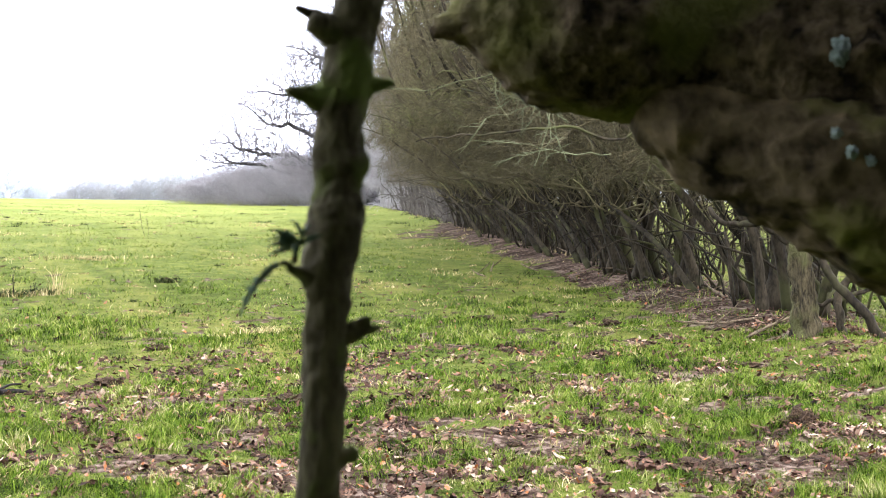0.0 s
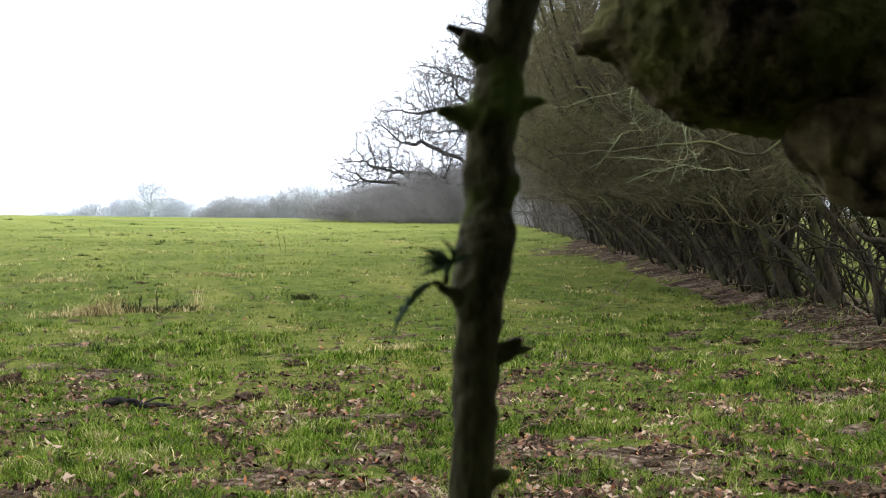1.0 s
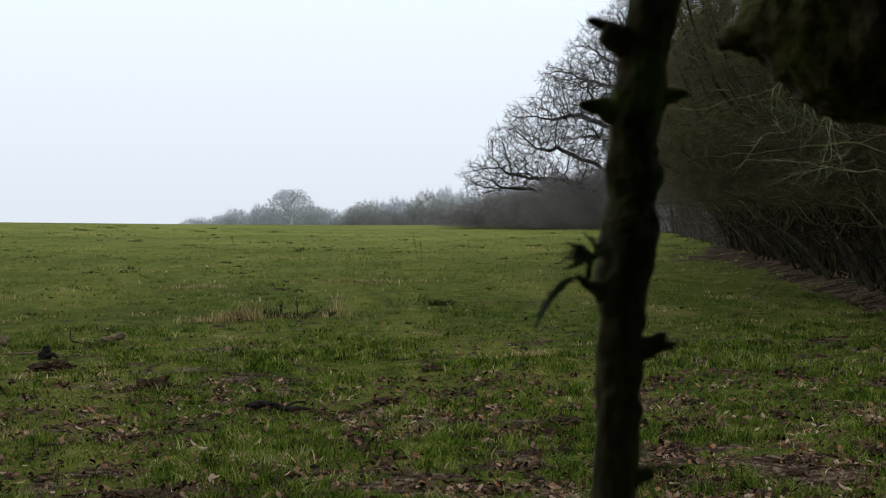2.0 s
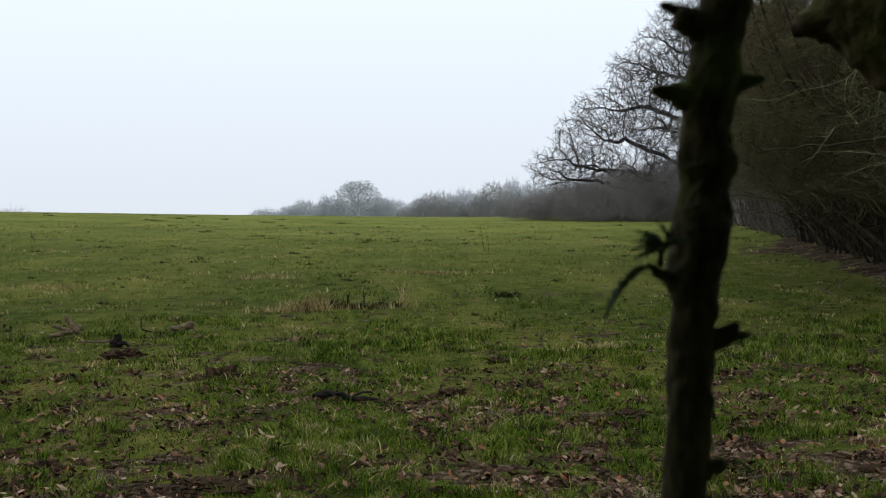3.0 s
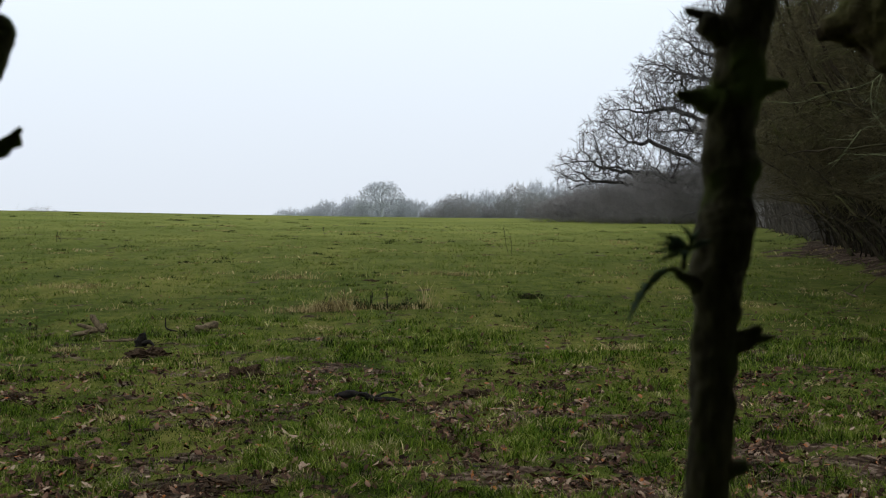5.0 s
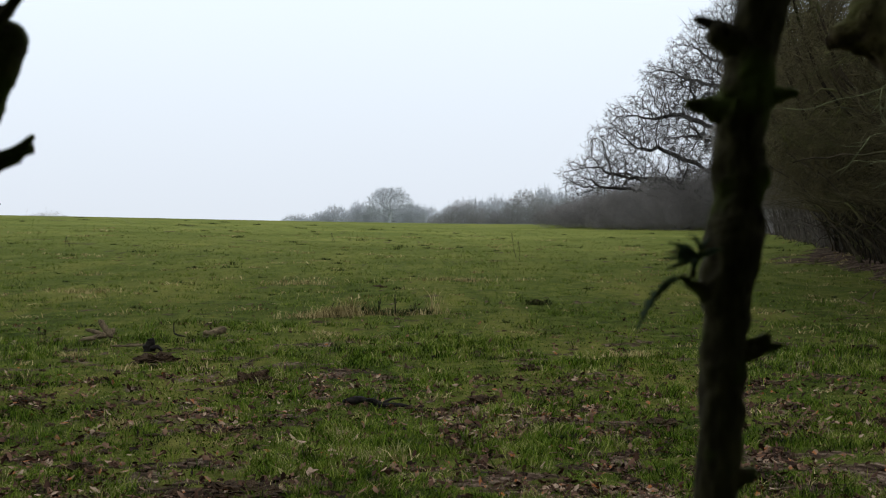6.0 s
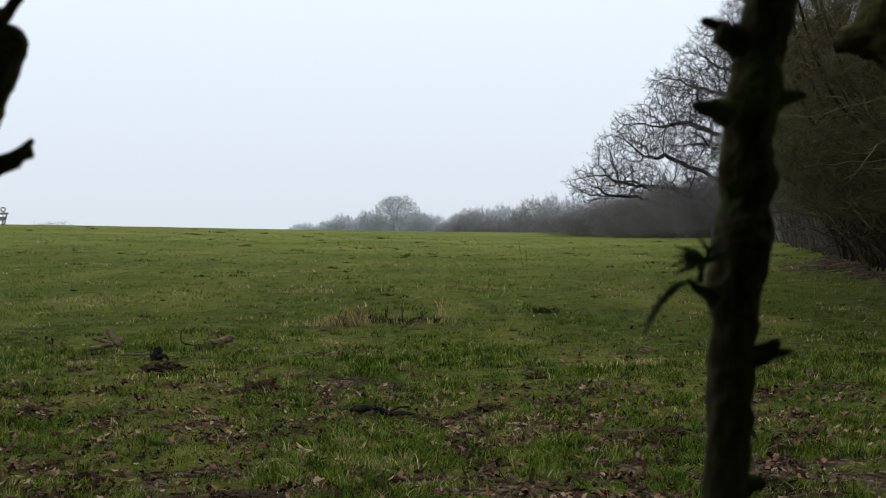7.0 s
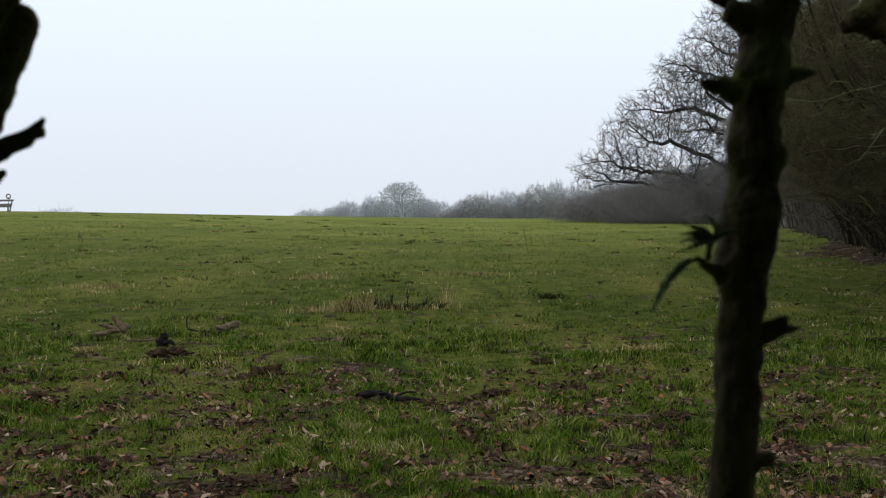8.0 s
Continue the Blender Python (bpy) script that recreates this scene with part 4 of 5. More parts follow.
fallen_wood("broken_stick", ((((-3.35, 13.3, 0.03), (-3.15, 13.25, 0.04), (-2.98, 13.2, 0.05)), 0.014, 0.012),), DEADWOOD, "broken grey stick lying in the grass", 53)
fallen_wood("rotten_stump", ((((-2.9, 13.1, -0.03), (-2.9, 13.08, 0.06), (-2.85, 13.05, 0.14)), 0.07, 0.03), (((-2.88, 13.05, 0.03), (-2.80, 13.0, 0.06), (-2.74, 12.98, 0.02)), 0.025, 0.012)), DARKWOOD, "small black rotten stump in the grass", 54)
fallen_wood("short_log", ((((-2.58, 14.4, 0.05), (-2.47, 14.42, 0.06), (-2.33, 14.5, 0.10)), 0.03, 0.045),), DEADWOOD, "short grey log tilted in the grass", 55)
fallen_wood("bent_stalk", ((((-2.95, 14.6, 0.16), (-2.94, 14.58, 0.05), (-2.88, 14.5, 0.015), (-2.78, 14.45, 0.01)), 0.006, 0.010),), DARKWOOD, "thin bent dead stalk", 56)
for sx, sy, sl, sk in ((7.3, 20.8, 0.7, 1), (7.75, 20.2, 0.5, 2), (6.6, 19.5, 0.5, 3), (6.3, 11.2, 0.9, 4), (6.5, 10.4, 0.8, 5), (8.6, 17.5, 1.4, 6), (7.6, 13.6, 1.2, 7), (9.4, 22.5, 1.3, 8)):
    r = np.random.default_rng(60 + sk)
    g = r.uniform(0, 3.1)
    ex, ey = math.cos(g) * sl / 2, math.sin(g) * sl / 2
    fallen_wood("stick", ((((sx - ex, sy - ey, 0.02), (sx, sy + 0.04, 0.06), (sx + ex, sy + ey, 0.12)), 0.016, 0.008), (((sx, sy + 0.04, 0.06), (sx + 0.1, sy - 0.1, 0.17), (sx + 0.16, sy - 0.15, 0.25)), 0.009, 0.004)), DEADWOOD, "bare fallen stick on the turf by the hedge", 70 + sk, "fallen sticks")


def tussock(x, y, wide, tall, count, seed, mat, label, lean=0.45, blade=0.004):
    rng = np.random.default_rng(seed)
    px, py = x + rng.normal(0, wide * 0.4, count), y + rng.normal(0, wide * 0.2, count)
    v, t = blades(rng, px, py, np.full(count, tall), blade, lean)
    return tagged(new("grass_tussock", array_mesh("grass_tussock", v, t, mat)), label, "tussock", "tussocks", "stuff")


for tx, ty, tw, th, tn, tk in ((-1.25, 17.35, 0.5, 0.15, 600, 1), (-1.1, 17.2, 0.22, 0.32, 60, 6), (-1.55, 17.25, 0.7, 0.10, 260, 2), (-0.6, 17.5, 0.5, 0.09, 200, 3), (0.05, 17.8, 0.14, 0.36, 26, 5), (-0.1, 17.6, 0.4, 0.10, 140, 4)):
    tussock(tx, ty, tw, th, tn, tk, STRAW, "dry straw-coloured tussock of dead grass", 0.8)
for tx, ty, tw, th, tn, tk in ((-0.55, 17.5, 0.3, 0.10, 120, 21), (-0.18, 17.6, 0.22, 0.12, 110, 22), (1.67, 19.6, 0.25, 0.10, 110, 23), (-0.85, 17.45, 0.18, 0.16, 60, 24)):
    tussock(tx, ty, tw, th, tn, tk, WEED, "dark green clump of dock leaves", 0.9, 0.009)
for tx, ty, tw, th, tn, tk in ((-3.55, 12.6, 0.25, 0.06, 120, 7), (-2.1, 8.6, 0.2, 0.06, 110, 8), (2.0, 12.6, 0.35, 0.08, 160, 9), (-2.5, 24.5, 1.1, 0.11, 320, 10), (0.6, 26.0, 1.2, 0.10, 320, 11), (-6.0, 22.0, 1.0, 0.10, 300, 12)):
    tussock(tx, ty, tw, th, tn, tk, STRAW, "low patch of dead yellow grass", 0.9)


def scattered(name, seed, clumps, per, near, far, tall, wide, mat, label, category):
    """Many small clumps of blades strewn over the sward, too many to count."""
    rng = np.random.default_rng(seed)
    y = near * (far / near) ** rng.uniform(0, 1, clumps)
    x = rng.uniform(-0.42, 0.50, clumps) * y
    size = np.repeat(rng.uniform(0.4, 1.5, clumps) ** 2 * (y / 15) ** 0.7, per)
    cx, cy = np.repeat(x, per), np.repeat(y, per)
    px, py = cx + rng.normal(0, wide, len(cx)) * size, cy + rng.normal(0, wide * 0.7, len(cx)) * size
    v, t = blades(rng, px, py, tall * rng.uniform(0.4, 1.0, len(cx)) * size ** 0.4, 0.0045 * (cy / 10) ** 0.8, 1.3)
    return tagged(new(name, array_mesh(name, v, t, mat)), label, category, kind="stuff")


scattered("dead_grass", 91, 420, 30, 5.5, 70, 0.065, 0.09, STRAW, "small tufts of dead yellow grass in the sward", "dead grass")
scattered("dark_weeds", 92, 170, 34, 11, 95, 0.07, 0.055, WEED, "small dark clumps of weed in the sward", "weeds")


def dock_stalks(x, y, tall, count, seed):
    """Dead upright weed stalks with ragged seed heads."""
    rng = np.random.default_rng(seed)
    top = tagged(new("dead_weed"), "dark dead weed stalks standing in the grass", "weed", "dead weeds")
    for _ in range(count):
        line = wander(rng, at(x + rng.normal(0, 0.08), y + rng.normal(0, 0.05), 0.02), (rng.normal(0, 0.25), rng.normal(0, 0.2), 1), tall * rng.uniform(0.7, 1.1), 5, 0.1)
        side = []
        twig_fan(rng, 9, line[2:], tall * 0.16, 0.5, 0.004, (0, 0, 0), side)
        tube_part("stalk", [(line, 0.006 * np.linspace(1, 0.5, 6), 5)] + side, DARKWOOD, top)
    return top


for wx, wy, wt, wc, ws in ((-0.75, 17.45, 0.34, 2, 1), (-0.5, 17.5, 0.3, 2, 2), (2.45, 37.6, 0.75, 2, 3), (-1.25, 17.2, 0.25, 2, 4), (-0.2, 17.6, 0.22, 3, 5), (-12.0, 42.0, 0.4, 3, 6), (-4.0, 52.0, 0.5, 2, 7)):
    dock_stalks(wx, wy, wt, wc, ws)


# ---------------------------------------------------------------- old thorn at the hedge's near end
def thorn_tree():
    rng = np.random.default_rng(81)
    tree = tagged(new("hawthorn_tree"), "thick-stemmed old hawthorn with crooked crossing limbs", "tree")
    here = pose(0.0213, -0.0126, 0, 0, 0, -17.0)

    def world_line(rows, n):
        c = spline(rows, n) * 0.915
        c[:, 2] += 0.085 * 1.467
        return np.array([tuple(here @ Vector(p[:3])) for p in c]), c[:, 3]

    g = float(ground_z(7.0, 10.75))
    line, rad = world_line(((3.56, 12.35, g - 0.28, 0.24), (3.54, 12.35, g + 0.06, 0.175), (3.50, 12.35, 0.6, 0.155), (3.44, 12.36, 1.05, 0.16), (3.42, 12.4, 1.35, 0.17), (3.3, 12.5, 1.9, 0.10), (3.0, 12.6, 2.8, 0.06), (2.6, 12.8, 4.2, 0.035)), 60)
    tube_part("trunk", [rough_tube(rng, line, rad * 0.72, 26, 0.34, 7)], BARK_PALE, tree)
    limbs = (((3.45, 12.36, 1.2, 0.09), (3.2, 12.2, 1.5, 0.07), (2.7, 12.1, 1.75, 0.05), (1.9, 12.0, 2.0, 0.03)),
             ((3.45, 12.4, 0.95, 0.05), (3.1, 12.4, 1.1, 0.045), (2.85, 12.5, 1.05, 0.035), (2.6, 12.6, 1.2, 0.03)),
             ((2.9, 12.7, 2.6, 0.034), (2.5, 12.5, 2.35, 0.03), (2.0, 12.2, 2.3, 0.03), (1.6, 12.1, 2.05, 0.027), (1.25, 12.0, 2.1, 0.027), (0.94, 12.0, 2.12, 0.028), (0.4, 12.0, 2.10, 0.022), (-0.05, 12.0, 2.07, 0.016), (-0.4, 12.0, 2.05, 0.010)),
             ((3.9, 12.2, -0.12, 0.05), (3.8, 12.3, 0.5, 0.05), (4.1, 12.3, 0.8, 0.045), (4.6, 12.4, 0.75, 0.04)),
             ((4.3, 12.0, -0.12, 0.06), (3.95, 12.2, 0.5, 0.055), (3.75, 12.4, 0.95, 0.045), (3.72, 12.5, 1.5, 0.03)),
             ((3.5, 12.5, 0.3, 0.03), (3.9, 12.4, 0.42, 0.03), (4.3, 12.3, 0.6, 0.025), (4.8, 12.3, 0.55, 0.02)),
             ((4.7, 12.5, -0.12, 0.05), (4.4, 12.5, 0.7, 0.045), (4.15, 12.5, 1.1, 0.035), (3.7, 12.6, 1.4, 0.03)))
    for rows in limbs:
        line, rad = world_line(rows, 26)
        line = line + np.cumsum(rng.normal(0, 0.014, line.shape), 0)
        tube_part("limb", [rough_tube(rng, line, rad * (0.78 if rows[0][0] > 3 else 0.48), 9, 0.3, 9)], BARK_HEDGE, tree)
    pale = (((1.1, 12.1, 2.75, 0.016), (0.72, 11.8, 2.64, 0.012), (0.35, 11.8, 2.50, 0.010), (-0.1, 11.8, 2.42, 0.008), (-0.5, 11.8, 2.42, 0.005)),
            ((0.72, 11.8, 2.60, 0.012), (0.68, 11.75, 2.45, 0.010), (0.66, 11.7, 2.25, 0.008), (0.60, 11.7, 2.05, 0.004)),
            ((0.85, 11.8, 2.58, 0.012), (0.90, 11.75, 2.4, 0.010), (0.93, 11.7, 2.2, 0.008), (0.96, 11.7, 1.95, 0.004)),
            ((0.80, 11.8, 2.58, 0.010), (0.78, 11.75, 2.4, 0.008), (0.86, 11.7, 2.22, 0.006), (0.84, 11.7, 2.10, 0.004)),
            ((1.5, 12.0, 2.2, 0.014), (1.65, 11.9, 2.45, 0.010), (1.8, 11.9, 2.6, 0.006)),
            ((1.6, 12.1, 1.78, 0.014), (1.2, 11.9, 1.88, 0.011), (0.6, 11.8, 1.98, 0.008), (0.1, 11.8, 1.9, 0.005)),
            ((1.2, 12.0, 2.05, 0.014), (0.7, 11.9, 2.25, 0.010), (0.25, 11.9, 2.2, 0.006)))
    sprays = []
    for rows in pale:
        line, rad = world_line(rows, 16)
        line = line + np.cumsum(rng.normal(0, 0.018, line.shape), 0)
        tube_part("lichened_branch", [rough_tube(rng, line, rad * 0.42, 6, 0.3, 14)], TWIG_PALE, tree, "pale lichen-covered branch")
        for k in range(4):
            f = rng.integers(3, 15)
            sub = wander(rng, line[f], line[f] - line[f - 1] + rng.normal(0, 0.05, 3), rng.uniform(0.25, 0.6), 3, 0.25, (0, 0, -0.3))
            sprays.append((sub, [0.0045, 0.004, 0.003, 0.0015], 4))
            twig_fan(rng, 4, sub, 0.22, 0.5, 0.0035, (0, 0, -0.2), sprays)
    tagged(tube_part("twig_spray", sprays, TWIG_PALE, tree), kind="stuff")
    return tree


thorn_tree()


# ---------------------------------------------------------------- bench on the skyline
def bench():
    top = tagged(new("bench"), "weathered grey wooden bench on the field's skyline", "bench")
    x0, y0 = -34.6, 100.0
    z0 = float(ground_z(x0, y0))
    top.location = (x0, y0, z0)

    def bar(name, a, b, wide, deep):
        a, b = Vector(a), Vector(b)
        bm = bmesh.new()
        bmesh.ops.create_cube(bm, size=1.0)
        bmesh.ops.bevel(bm, geom=bm.edges[:], offset=0.08, segments=1, affect="EDGES")
        turn = (b - a).to_track_quat("Z", "Y").to_matrix().to_4x4()
        bm.transform(Matrix.Translation((a + b) / 2) @ turn @ Matrix.Diagonal((wide, deep, (b - a).length, 1)))
        part(name, bm, RAIL_WOOD, top)

    for x in (-1.7, -0.55, 0.55):
        bar("leg", (x, 0.0, -0.1), (x + 0.12, 0.25, 0.95), 0.08, 0.09)
        bar("front_leg", (x, -0.42, -0.1), (x, -0.42, 0.45), 0.08, 0.08)
    bar("back_rail", (-2.0, 0.22, 0.86), (0.82, 0.22, 0.90), 0.05, 0.15)
    bar("back_rail", (-2.0, 0.14, 0.58), (0.72, 0.14, 0.58), 0.05, 0.12)
    bar("seat_board", (-2.0, -0.12, 0.45), (0.7, -0.12, 0.45), 0.04, 0.2)
    bar("seat_board", (-2.0, -0.36, 0.45), (0.7, -0.36, 0.45), 0.04, 0.2)
    return top


def ring_post():
    top = tagged(new("ring_post"), "thin post with a small round head behind the bench", "post")
    top.location = at(-34.4, 100.8)
    bm = bmesh.new()
    bmesh.ops.create_cone(bm, cap_ends=True, segments=8, radius1=0.035, radius2=0.03, depth=1.2, matrix=Matrix.Translation((0, 0, 0.55)))
    part("post", bm, RAIL_WOOD, top)
    ring = [(0.17 * math.cos(a), 0, 1.22 + 0.17 * math.sin(a)) for a in np.linspace(0, 2 * math.pi, 17)]
    tube_part("ring", [(np.array(ring), np.full(17, 0.05), 6)], RAIL_WOOD, top)


bench()
ring_post()
bramble()


# ---------------------------------------------------------------- the near stem with its stubs and holly sprig
def stub(rng, start, end, r0, r1, mat, parent, tip=None):
    """A broken side shoot: flared at its root, ragged at its end."""
    s, e = np.array(start, float), np.array(end, float)
    f = np.linspace(0, 1, 10)[:, None]
    line = s + (e - s) * f + rng.normal(0, np.linalg.norm(e - s) * 0.02, (10, 3)) * (f > 0) * (f < 1)
    rad = r1 + (r0 - r1) * (1 - f[:, 0]) ** 1.9
    rad[-1] *= 0.6
    polys = [rough_tube(rng, line, rad, 10, 0.25, 180)]
    if tip is not None:
        t = np.array(tip, float)
        polys.append((np.array([line[-2], (line[-2] + t) / 2, t]), [r1 * 0.8, r1 * 0.6, r1 * 0.3], 6))
    return tube_part("stub", polys, mat, parent)


def holly_leaf(rng, base, tip, width, normal, mat, parent):
    """A stiff spiny leaf, folded along its rib."""
    b, t = np.array(base, float), np.array(tip, float)
    axis = t - b
    n = np.array(normal, float)
    side = np.cross(axis, n)
    side /= np.linalg.norm(side)
    n = np.cross(side, axis)
    n /= np.linalg.norm(n)
    length = np.linalg.norm(axis)
    rib, ring = [], []
    for k in range(13):
        f = k / 12
        mid = b + axis * f + n * length * 0.12 * math.sin(math.pi * f)
        wide = width * math.sin(math.pi * min(0.98, 0.06 + 0.94 * f)) * (1.3 if k % 2 else 0.5)
        rib.append(mid)
        ring.append((mid + side * wide + n * wide * 0.45, mid - side * wide + n * wide * 0.45))
    verts, faces = [], []
    for k in range(13):
        verts += [rib[k], ring[k][0], ring[k][1]]
    for k in range(12):
        o = k * 3
        faces += [(o, o + 1, o + 4, o + 3), (o, o + 3, o + 5, o + 2)]
    ob = new("leaf", mesh_from("leaf", verts, faces, mat))
    ob.parent = parent
    mod = ob.modifiers.new("thickness", "SOLIDIFY")
    mod.thickness = 0.0006
    return ob


def near_stem():
    rng = np.random.default_rng(21)
    tree = tagged(new("young_tree"), "slim mossy young tree stem with snapped side shoots", "tree")
    tree.location, tree.scale = (0.001, 0, 0.0302), (0.979, 1, 0.979)
    yy = 0.93
    rows = ((0.17, 1.0, -0.08, 0.034), (0.175, 0.97, 0.45, 0.025), (0.200, 0.95, 0.95, 0.019), (0.2175, yy, 1.255, 0.0178), (0.2204, yy, 1.330, 0.0181), (0.2225, yy, 1.371, 0.0186), (0.2225, yy, 1.4045, 0.0215),
            (0.2266, yy, 1.421, 0.0223), (0.2291, yy, 1.4375, 0.0240), (0.2299, yy, 1.452, 0.0225), (0.2295, yy, 1.4664, 0.0190), (0.2328, yy, 1.485, 0.0230), (0.2307, yy, 1.4953, 0.0215),
            (0.2316, yy, 1.516, 0.0195), (0.2357, yy, 1.5408, 0.0215), (0.2411, yy, 1.578, 0.0195), (0.2481, yy, 1.619, 0.0205), (0.258, yy + 0.01, 1.70, 0.0195), (0.28, yy + 0.06, 2.1, 0.018), (0.34, yy + 0.15, 3.2, 0.012))
    c = spline(rows, 260)
    trunk = tube_part("trunk", [rough_tube(rng, c[:, :3], c[:, 3] * 0.935, 40, 0.15, 70)], BARK_STEM, tree)
    stub(rng, (0.226, yy, 1.592), (0.1966, yy - 0.004, 1.603), 0.009, 0.0034, BARK_STEM, tree)
    stub(rng, (0.228, yy, 1.586), (0.206, yy - 0.012, 1.592), 0.015, 0.0085, BARK_STEM, tree)
    stub(rng, (0.225, yy, 1.534), (0.1892, yy - 0.006, 1.5395), 0.019, 0.0044, BARK_STEM, tree)
    stub(rng, (0.238, yy, 1.546), (0.274, yy - 0.004, 1.5475), 0.022, 0.0036, BARK_STEM, tree)
    stub(rng, (0.222, yy, 1.352), (0.262, yy - 0.006, 1.3590), 0.019, 0.0034, BARK_STEM, tree, (0.2655, yy - 0.006, 1.3585))
    stub(rng, (0.236, yy, 1.354), (0.253, yy - 0.012, 1.3665), 0.009, 0.004, BARK_STEM, tree)
    stub(rng, (0.222, yy, 1.388), (0.1855, yy - 0.012, 1.4115), 0.017, 0.0028, BARK_STEM, tree)
    stub(rng, (0.220, yy, 1.258), (0.246, yy - 0.008, 1.260), 0.017, 0.006, BARK_STEM, tree)
    sprig = tagged(new("holly_sprig"), "small dark green holly sprig growing from the stem", "")
    sprig.parent = tree
    b = np.array((0.1845, yy - 0.013, 1.410))
    tube_part("stalk", [(np.array([b + (0.008, 0, -0.002), b, b + (-0.006, -0.002, -0.004)]), [0.0022, 0.0016, 0.001], 6)], BARK_STEM, sprig)
    holly_leaf(rng, b + (-0.002, -0.002, 0.0), b + (-0.033, -0.010, -0.039), 0.0040, (-0.4, -0.6, 1), HOLLY, sprig)
    holly_leaf(rng, b + (-0.003, -0.004, 0.001), b + (-0.023, -0.014, -0.017), 0.0032, (0.3, -0.8, 1), HOLLY, sprig)
    c = b + (0.013, -0.004, 0.0155)
    tube_part("stalk", [(np.array([b + (0.010, 0, 0.0), b + (0.010, -0.003, 0.008), c]), [0.0026, 0.002, 0.0014], 6)], BARK_STEM, sprig)
    for dx, dz, w in ((-0.0116, 0.0270, 0.0030), (0.0033, 0.0340, 0.0028), (-0.0136, 0.0186, 0.0036), (-0.0116, 0.0060, 0.0034), (-0.0050, 0.0124, 0.0040), (0.0178, 0.0300, 0.0036), (0.0080, 0.0060, 0.0052), (-0.0040, 0.0255, 0.0030), (0.0270, 0.0220, 0.0042), (-0.0080, 0.0225, 0.0026), (-0.0135, 0.0125, 0.0030), (0.0100, 0.0320, 0.0026)):
        holly_leaf(rng, c + (rng.uniform(-0.003, 0.004), 0, rng.uniform(-0.003, 0.003)), b + (dx, rng.uniform(-0.020, -0.006), dz), w * 0.64, (rng.uniform(-0.5, 0.5), -1, rng.uniform(0.2, 0.9)), HOLLY, sprig)


near_stem()


# ---------------------------------------------------------------- old trunk and broken bough beside the viewpoint
def old_trunk():
    tree = tagged(new("old_tree"), "massive gnarled old trunk with a broken mossy bough", "tree")
    here = pose(0.0213, -0.0126, 1.450, 0, 0, -17.0)
    FAR = 1.7

    def mass(name, chains, label="", bark=None):
        bm = bmesh.new()
        for rows, n in chains:
            for x, y, z, r in spline(rows, n) * FAR:
                bmesh.ops.create_icosphere(bm, subdivisions=2, radius=float(r), matrix=here @ Matrix.Translation((float(x), float(y), float(z))))
        ob = part(name, bm, bark or BARK_OLD, tree, label)
        mod = ob.modifiers.new("grown_together", "REMESH")
        mod.mode, mod.voxel_size, mod.use_smooth_shade = "VOXEL", 0.0085, True
        for size, amount in ((0.155, 0.040), (0.05, 0.030), (0.019, 0.015)):
            tex = bpy.data.textures.new("burr", "CLOUDS")
            tex.noise_scale, tex.noise_depth = size, 3
            d = ob.modifiers.new("burrs", "DISPLACE")
            d.texture, d.strength, d.mid_level, d.texture_coords = tex, amount, 0.5, "GLOBAL"
        return ob

    mass("trunk", (((((0.76, 1.0, -0.88, 0.26), (0.72, 1.0, -0.6, 0.19), (0.66, 1.0, -0.3, 0.165), (0.60, 1.0, -0.05, 0.17), (0.58, 1.02, 0.4, 0.17), (0.62, 1.1, 1.2, 0.16))), 46),))
    mass("bough", ((((0.58, 1.0, 0.11, 0.15), (0.44, 0.98, 0.10, 0.125), (0.30, 0.97, 0.105, 0.10), (0.20, 0.96, 0.125, 0.075), (0.13, 0.94, 0.125, 0.066), (0.085, 0.93, 0.122, 0.056), (0.052, 0.92, 0.137, 0.040), (0.032, 0.92, 0.139, 0.024)), 32),
                   (((0.026, 0.92, 0.133, 0.018), (0.008, 0.915, 0.125, 0.010), (-0.009, 0.91, 0.119, 0.005)), 8), (((0.042, 0.91, 0.110, 0.016), (0.052, 0.91, 0.102, 0.011)), 4), (((0.09, 0.93, 0.35, 0.09), (0.10, 0.95, 0.2, 0.09)), 8)), "broken dark brown bough with a ragged end", BARK_BROKEN)
    mass("burr", ((((0.52, 0.98, -0.02, 0.11), (0.42, 0.95, 0.0, 0.095), (0.34, 0.92, 0.012, 0.075), (0.27, 0.92, 0.03, 0.058), (0.20, 0.93, 0.05, 0.044), (0.17, 0.93, 0.07, 0.036)), 20),), "swollen moss-covered burr")
    rng = np.random.default_rng(25)
    for u, w, v, r in ((0.2655, 0.857, 0.103, 0.010), (0.272, 0.848, 0.036, 0.005), (0.262, 0.85, 0.048, 0.004), (0.285, 0.85, 0.03, 0.004)):
        bm = bmesh.new()
        bmesh.ops.create_icosphere(bm, subdivisions=3, radius=1.0)
        for vert in bm.verts:
            vert.co = vert.co * (1 + 0.75 * noise.fractal(vert.co * 2.4 + Vector((u * 90, v * 90, 0)), 0.8, 2.0, 3))
        bm.transform(here @ Matrix.Translation(Vector((u, w, v)) * FAR) @ Matrix.Diagonal((r * 0.62 * FAR, 0.012, r * 0.85 * FAR, 1)))
        for face in bm.faces:
            face.smooth = True
        part("lichen", bm, LICHEN, tree, "pale blue-green lichen rosette")
    return tree


old_trunk()


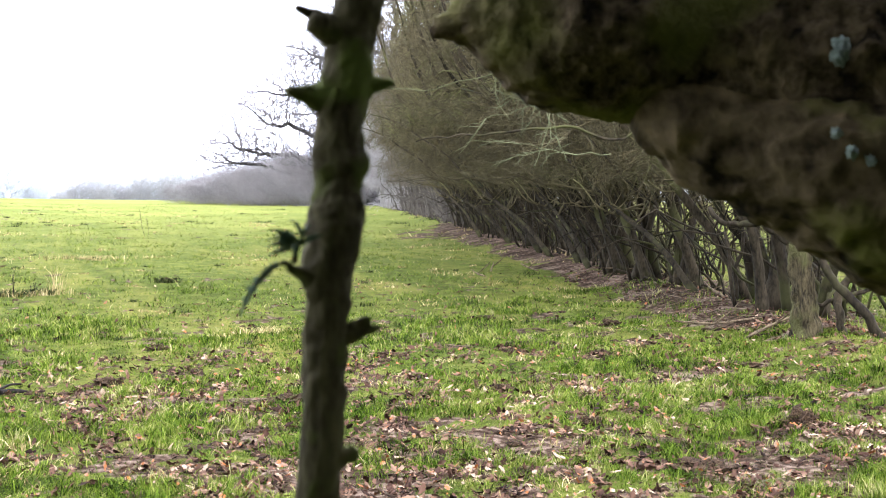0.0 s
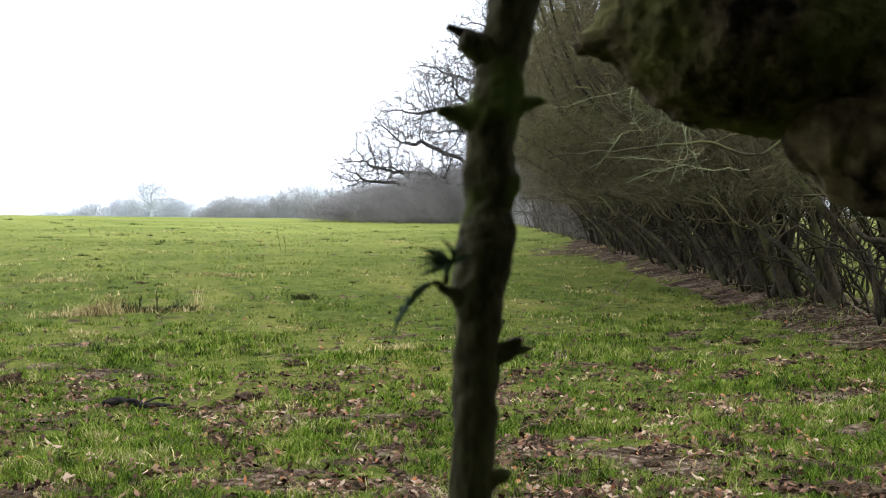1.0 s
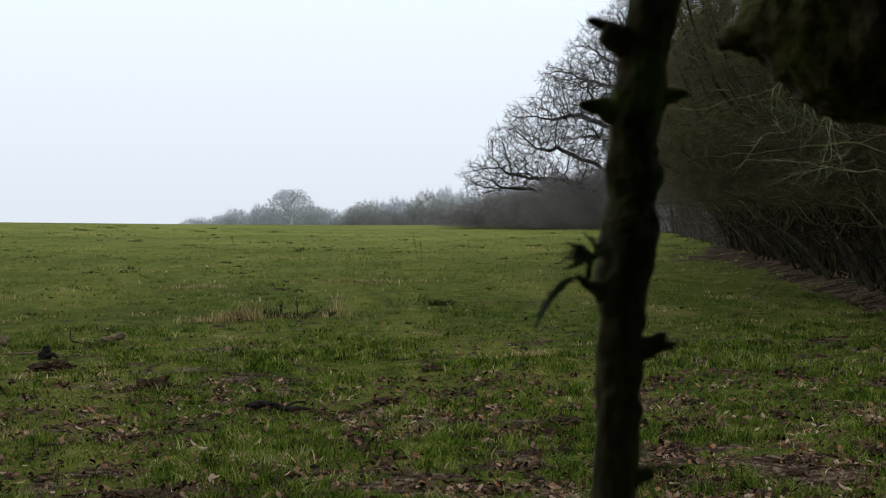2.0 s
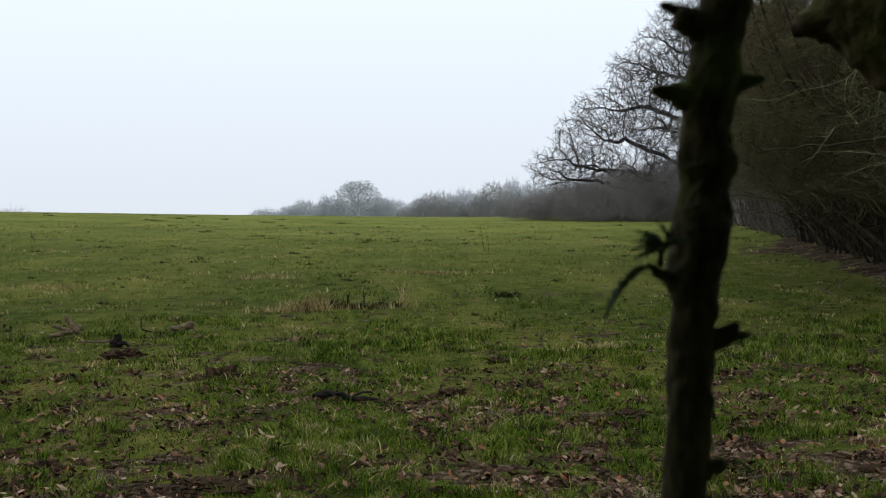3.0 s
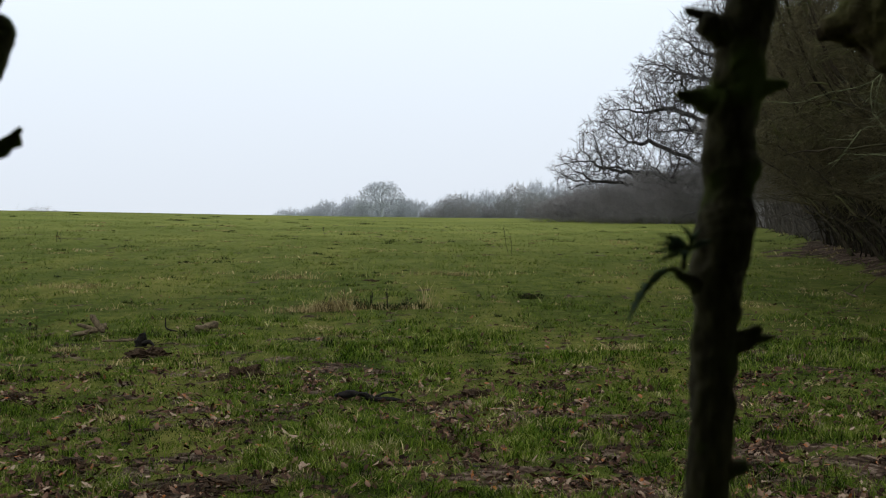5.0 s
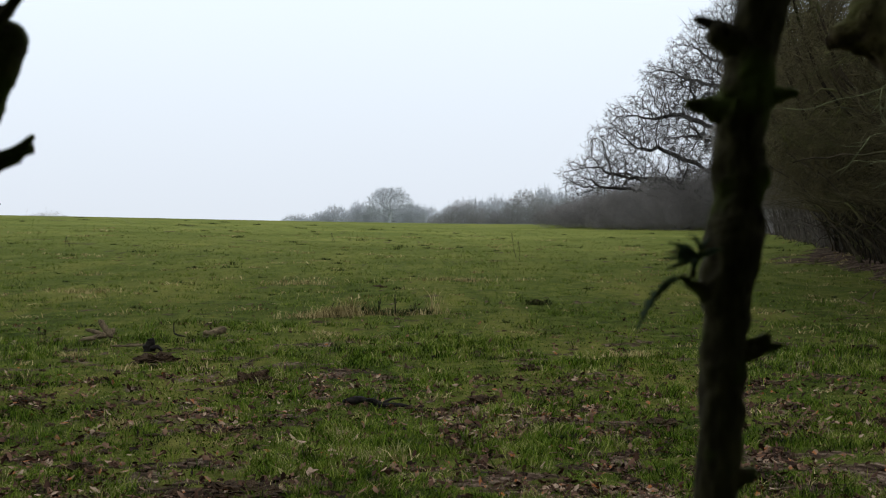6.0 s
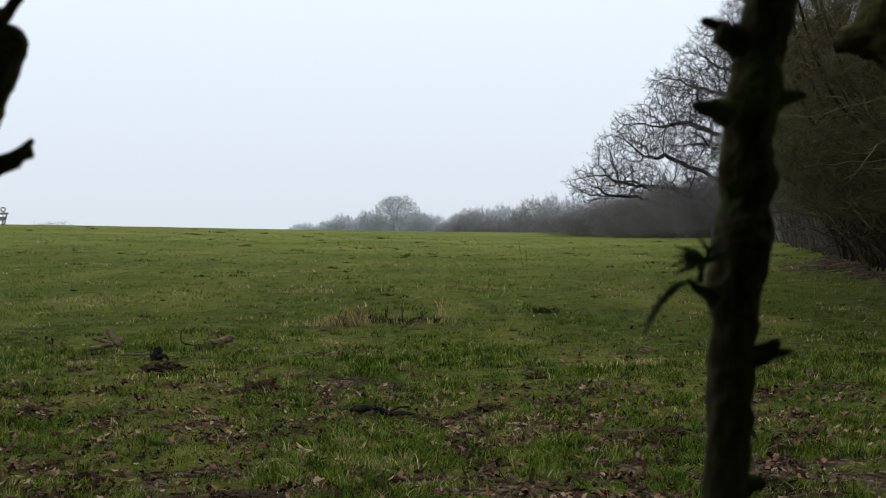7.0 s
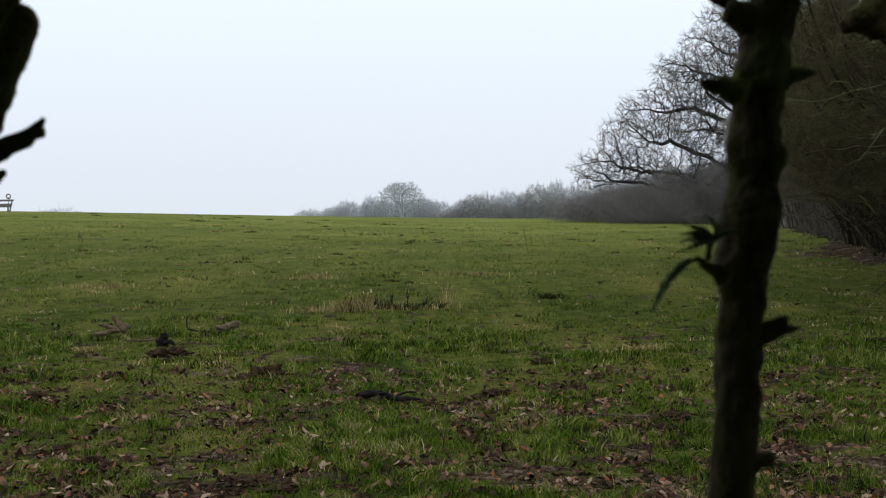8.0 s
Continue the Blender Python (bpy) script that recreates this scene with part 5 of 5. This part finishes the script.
# ---------------------------------------------------------------- cut limb at the other side of the gap
def side_limb():
    rng = np.random.default_rng(23)
    tree = tagged(new("cut_coppice_limb"), "dark sawn-off coppice limb with a snapped side shoot", "tree")
    tree.location = (0.005, 0, 0)
    yy = 0.93
    c = spline(((-0.46, 0.98, -0.03, 0.03), (-0.42, 0.95, 0.7, 0.02), (-0.362, yy, 1.40, 0.0155), (-0.347, yy, 1.49, 0.015), (-0.335, yy, 1.53, 0.0155), (-0.3205, yy, 1.566, 0.0165), (-0.3135, yy, 1.584, 0.0150), (-0.3105, yy, 1.5925, 0.0105), (-0.3095, yy, 1.5955, 0.004)), 130)
    tube_part("limb", [rough_tube(rng, c[:, :3], c[:, 3], 20, 0.16, 80)], BARK_STEM, tree)
    stub(rng, (-0.352, yy, 1.482), (-0.293, yy - 0.01, 1.5025), 0.012, 0.0062, BARK_STEM, tree, (-0.2925, yy - 0.01, 1.512))
    stub(rng, (-0.356, yy, 1.455), (-0.322, yy - 0.008, 1.4735), 0.009, 0.004, BARK_STEM, tree)
    line = np.array([(-0.335, yy - 0.02, 1.535), (-0.322, yy - 0.03, 1.572), (-0.303, yy - 0.03, 1.60), (-0.285, yy - 0.03, 1.635), (-0.27, yy, 1.75)])
    tube_part("shoot", [rough_tube(rng, spline(line, 24), np.full(24, 0.0045), 8, 0.2, 120)], BARK_STEM, tree)
    stub(rng, (-0.345, yy, 1.585), (-0.312, yy, 1.604), 0.008, 0.006, BARK_STEM, tree)


side_limb()


# ---------------------------------------------------------------- added evergreen thicket round the viewpoint, out of view
def thicket():
    # never in view: leaves added behind and above to keep the near stems dark
    rng = np.random.default_rng(24)
    n = 26000
    az = rng.uniform(-math.pi, math.pi, n)
    el = np.arcsin(rng.uniform(-0.55, 1.0, n))
    r = rng.uniform(1.5, 2.3, n)
    d = np.stack([np.sin(az) * np.cos(el), np.cos(az) * np.cos(el), np.sin(el)], -1)
    front = (np.abs(az) < radians(62)) & (el < radians(38))
    p = d * r[:, None] + np.array([0.05, 0.0, 1.45])
    keep = (~front) & (p[:, 2] > 0.02)
    p, m = p[keep], int(keep.sum())
    a = rng.normal(0, 1, (m, 3))
    a /= np.linalg.norm(a, axis=1)[:, None]
    b = np.cross(a, rng.normal(0, 1, (m, 3)))
    b /= np.linalg.norm(b, axis=1)[:, None]
    s = rng.uniform(0.07, 0.11, m)[:, None]
    v = np.stack([p - a * s, p + b * s * 0.55, p + a * s, p - b * s * 0.55], 1).reshape(-1, 3)
    i = np.arange(m)[:, None] * 4
    t = np.concatenate([i + np.array([[0, 1, 2]]), i + np.array([[0, 2, 3]])])
    tagged(new("unseen_thicket", array_mesh("unseen_thicket", v, t, HOLLY)), "unseen evergreen thicket added round the viewpoint to block sky light", "thicket", kind="stuff")


thicket()
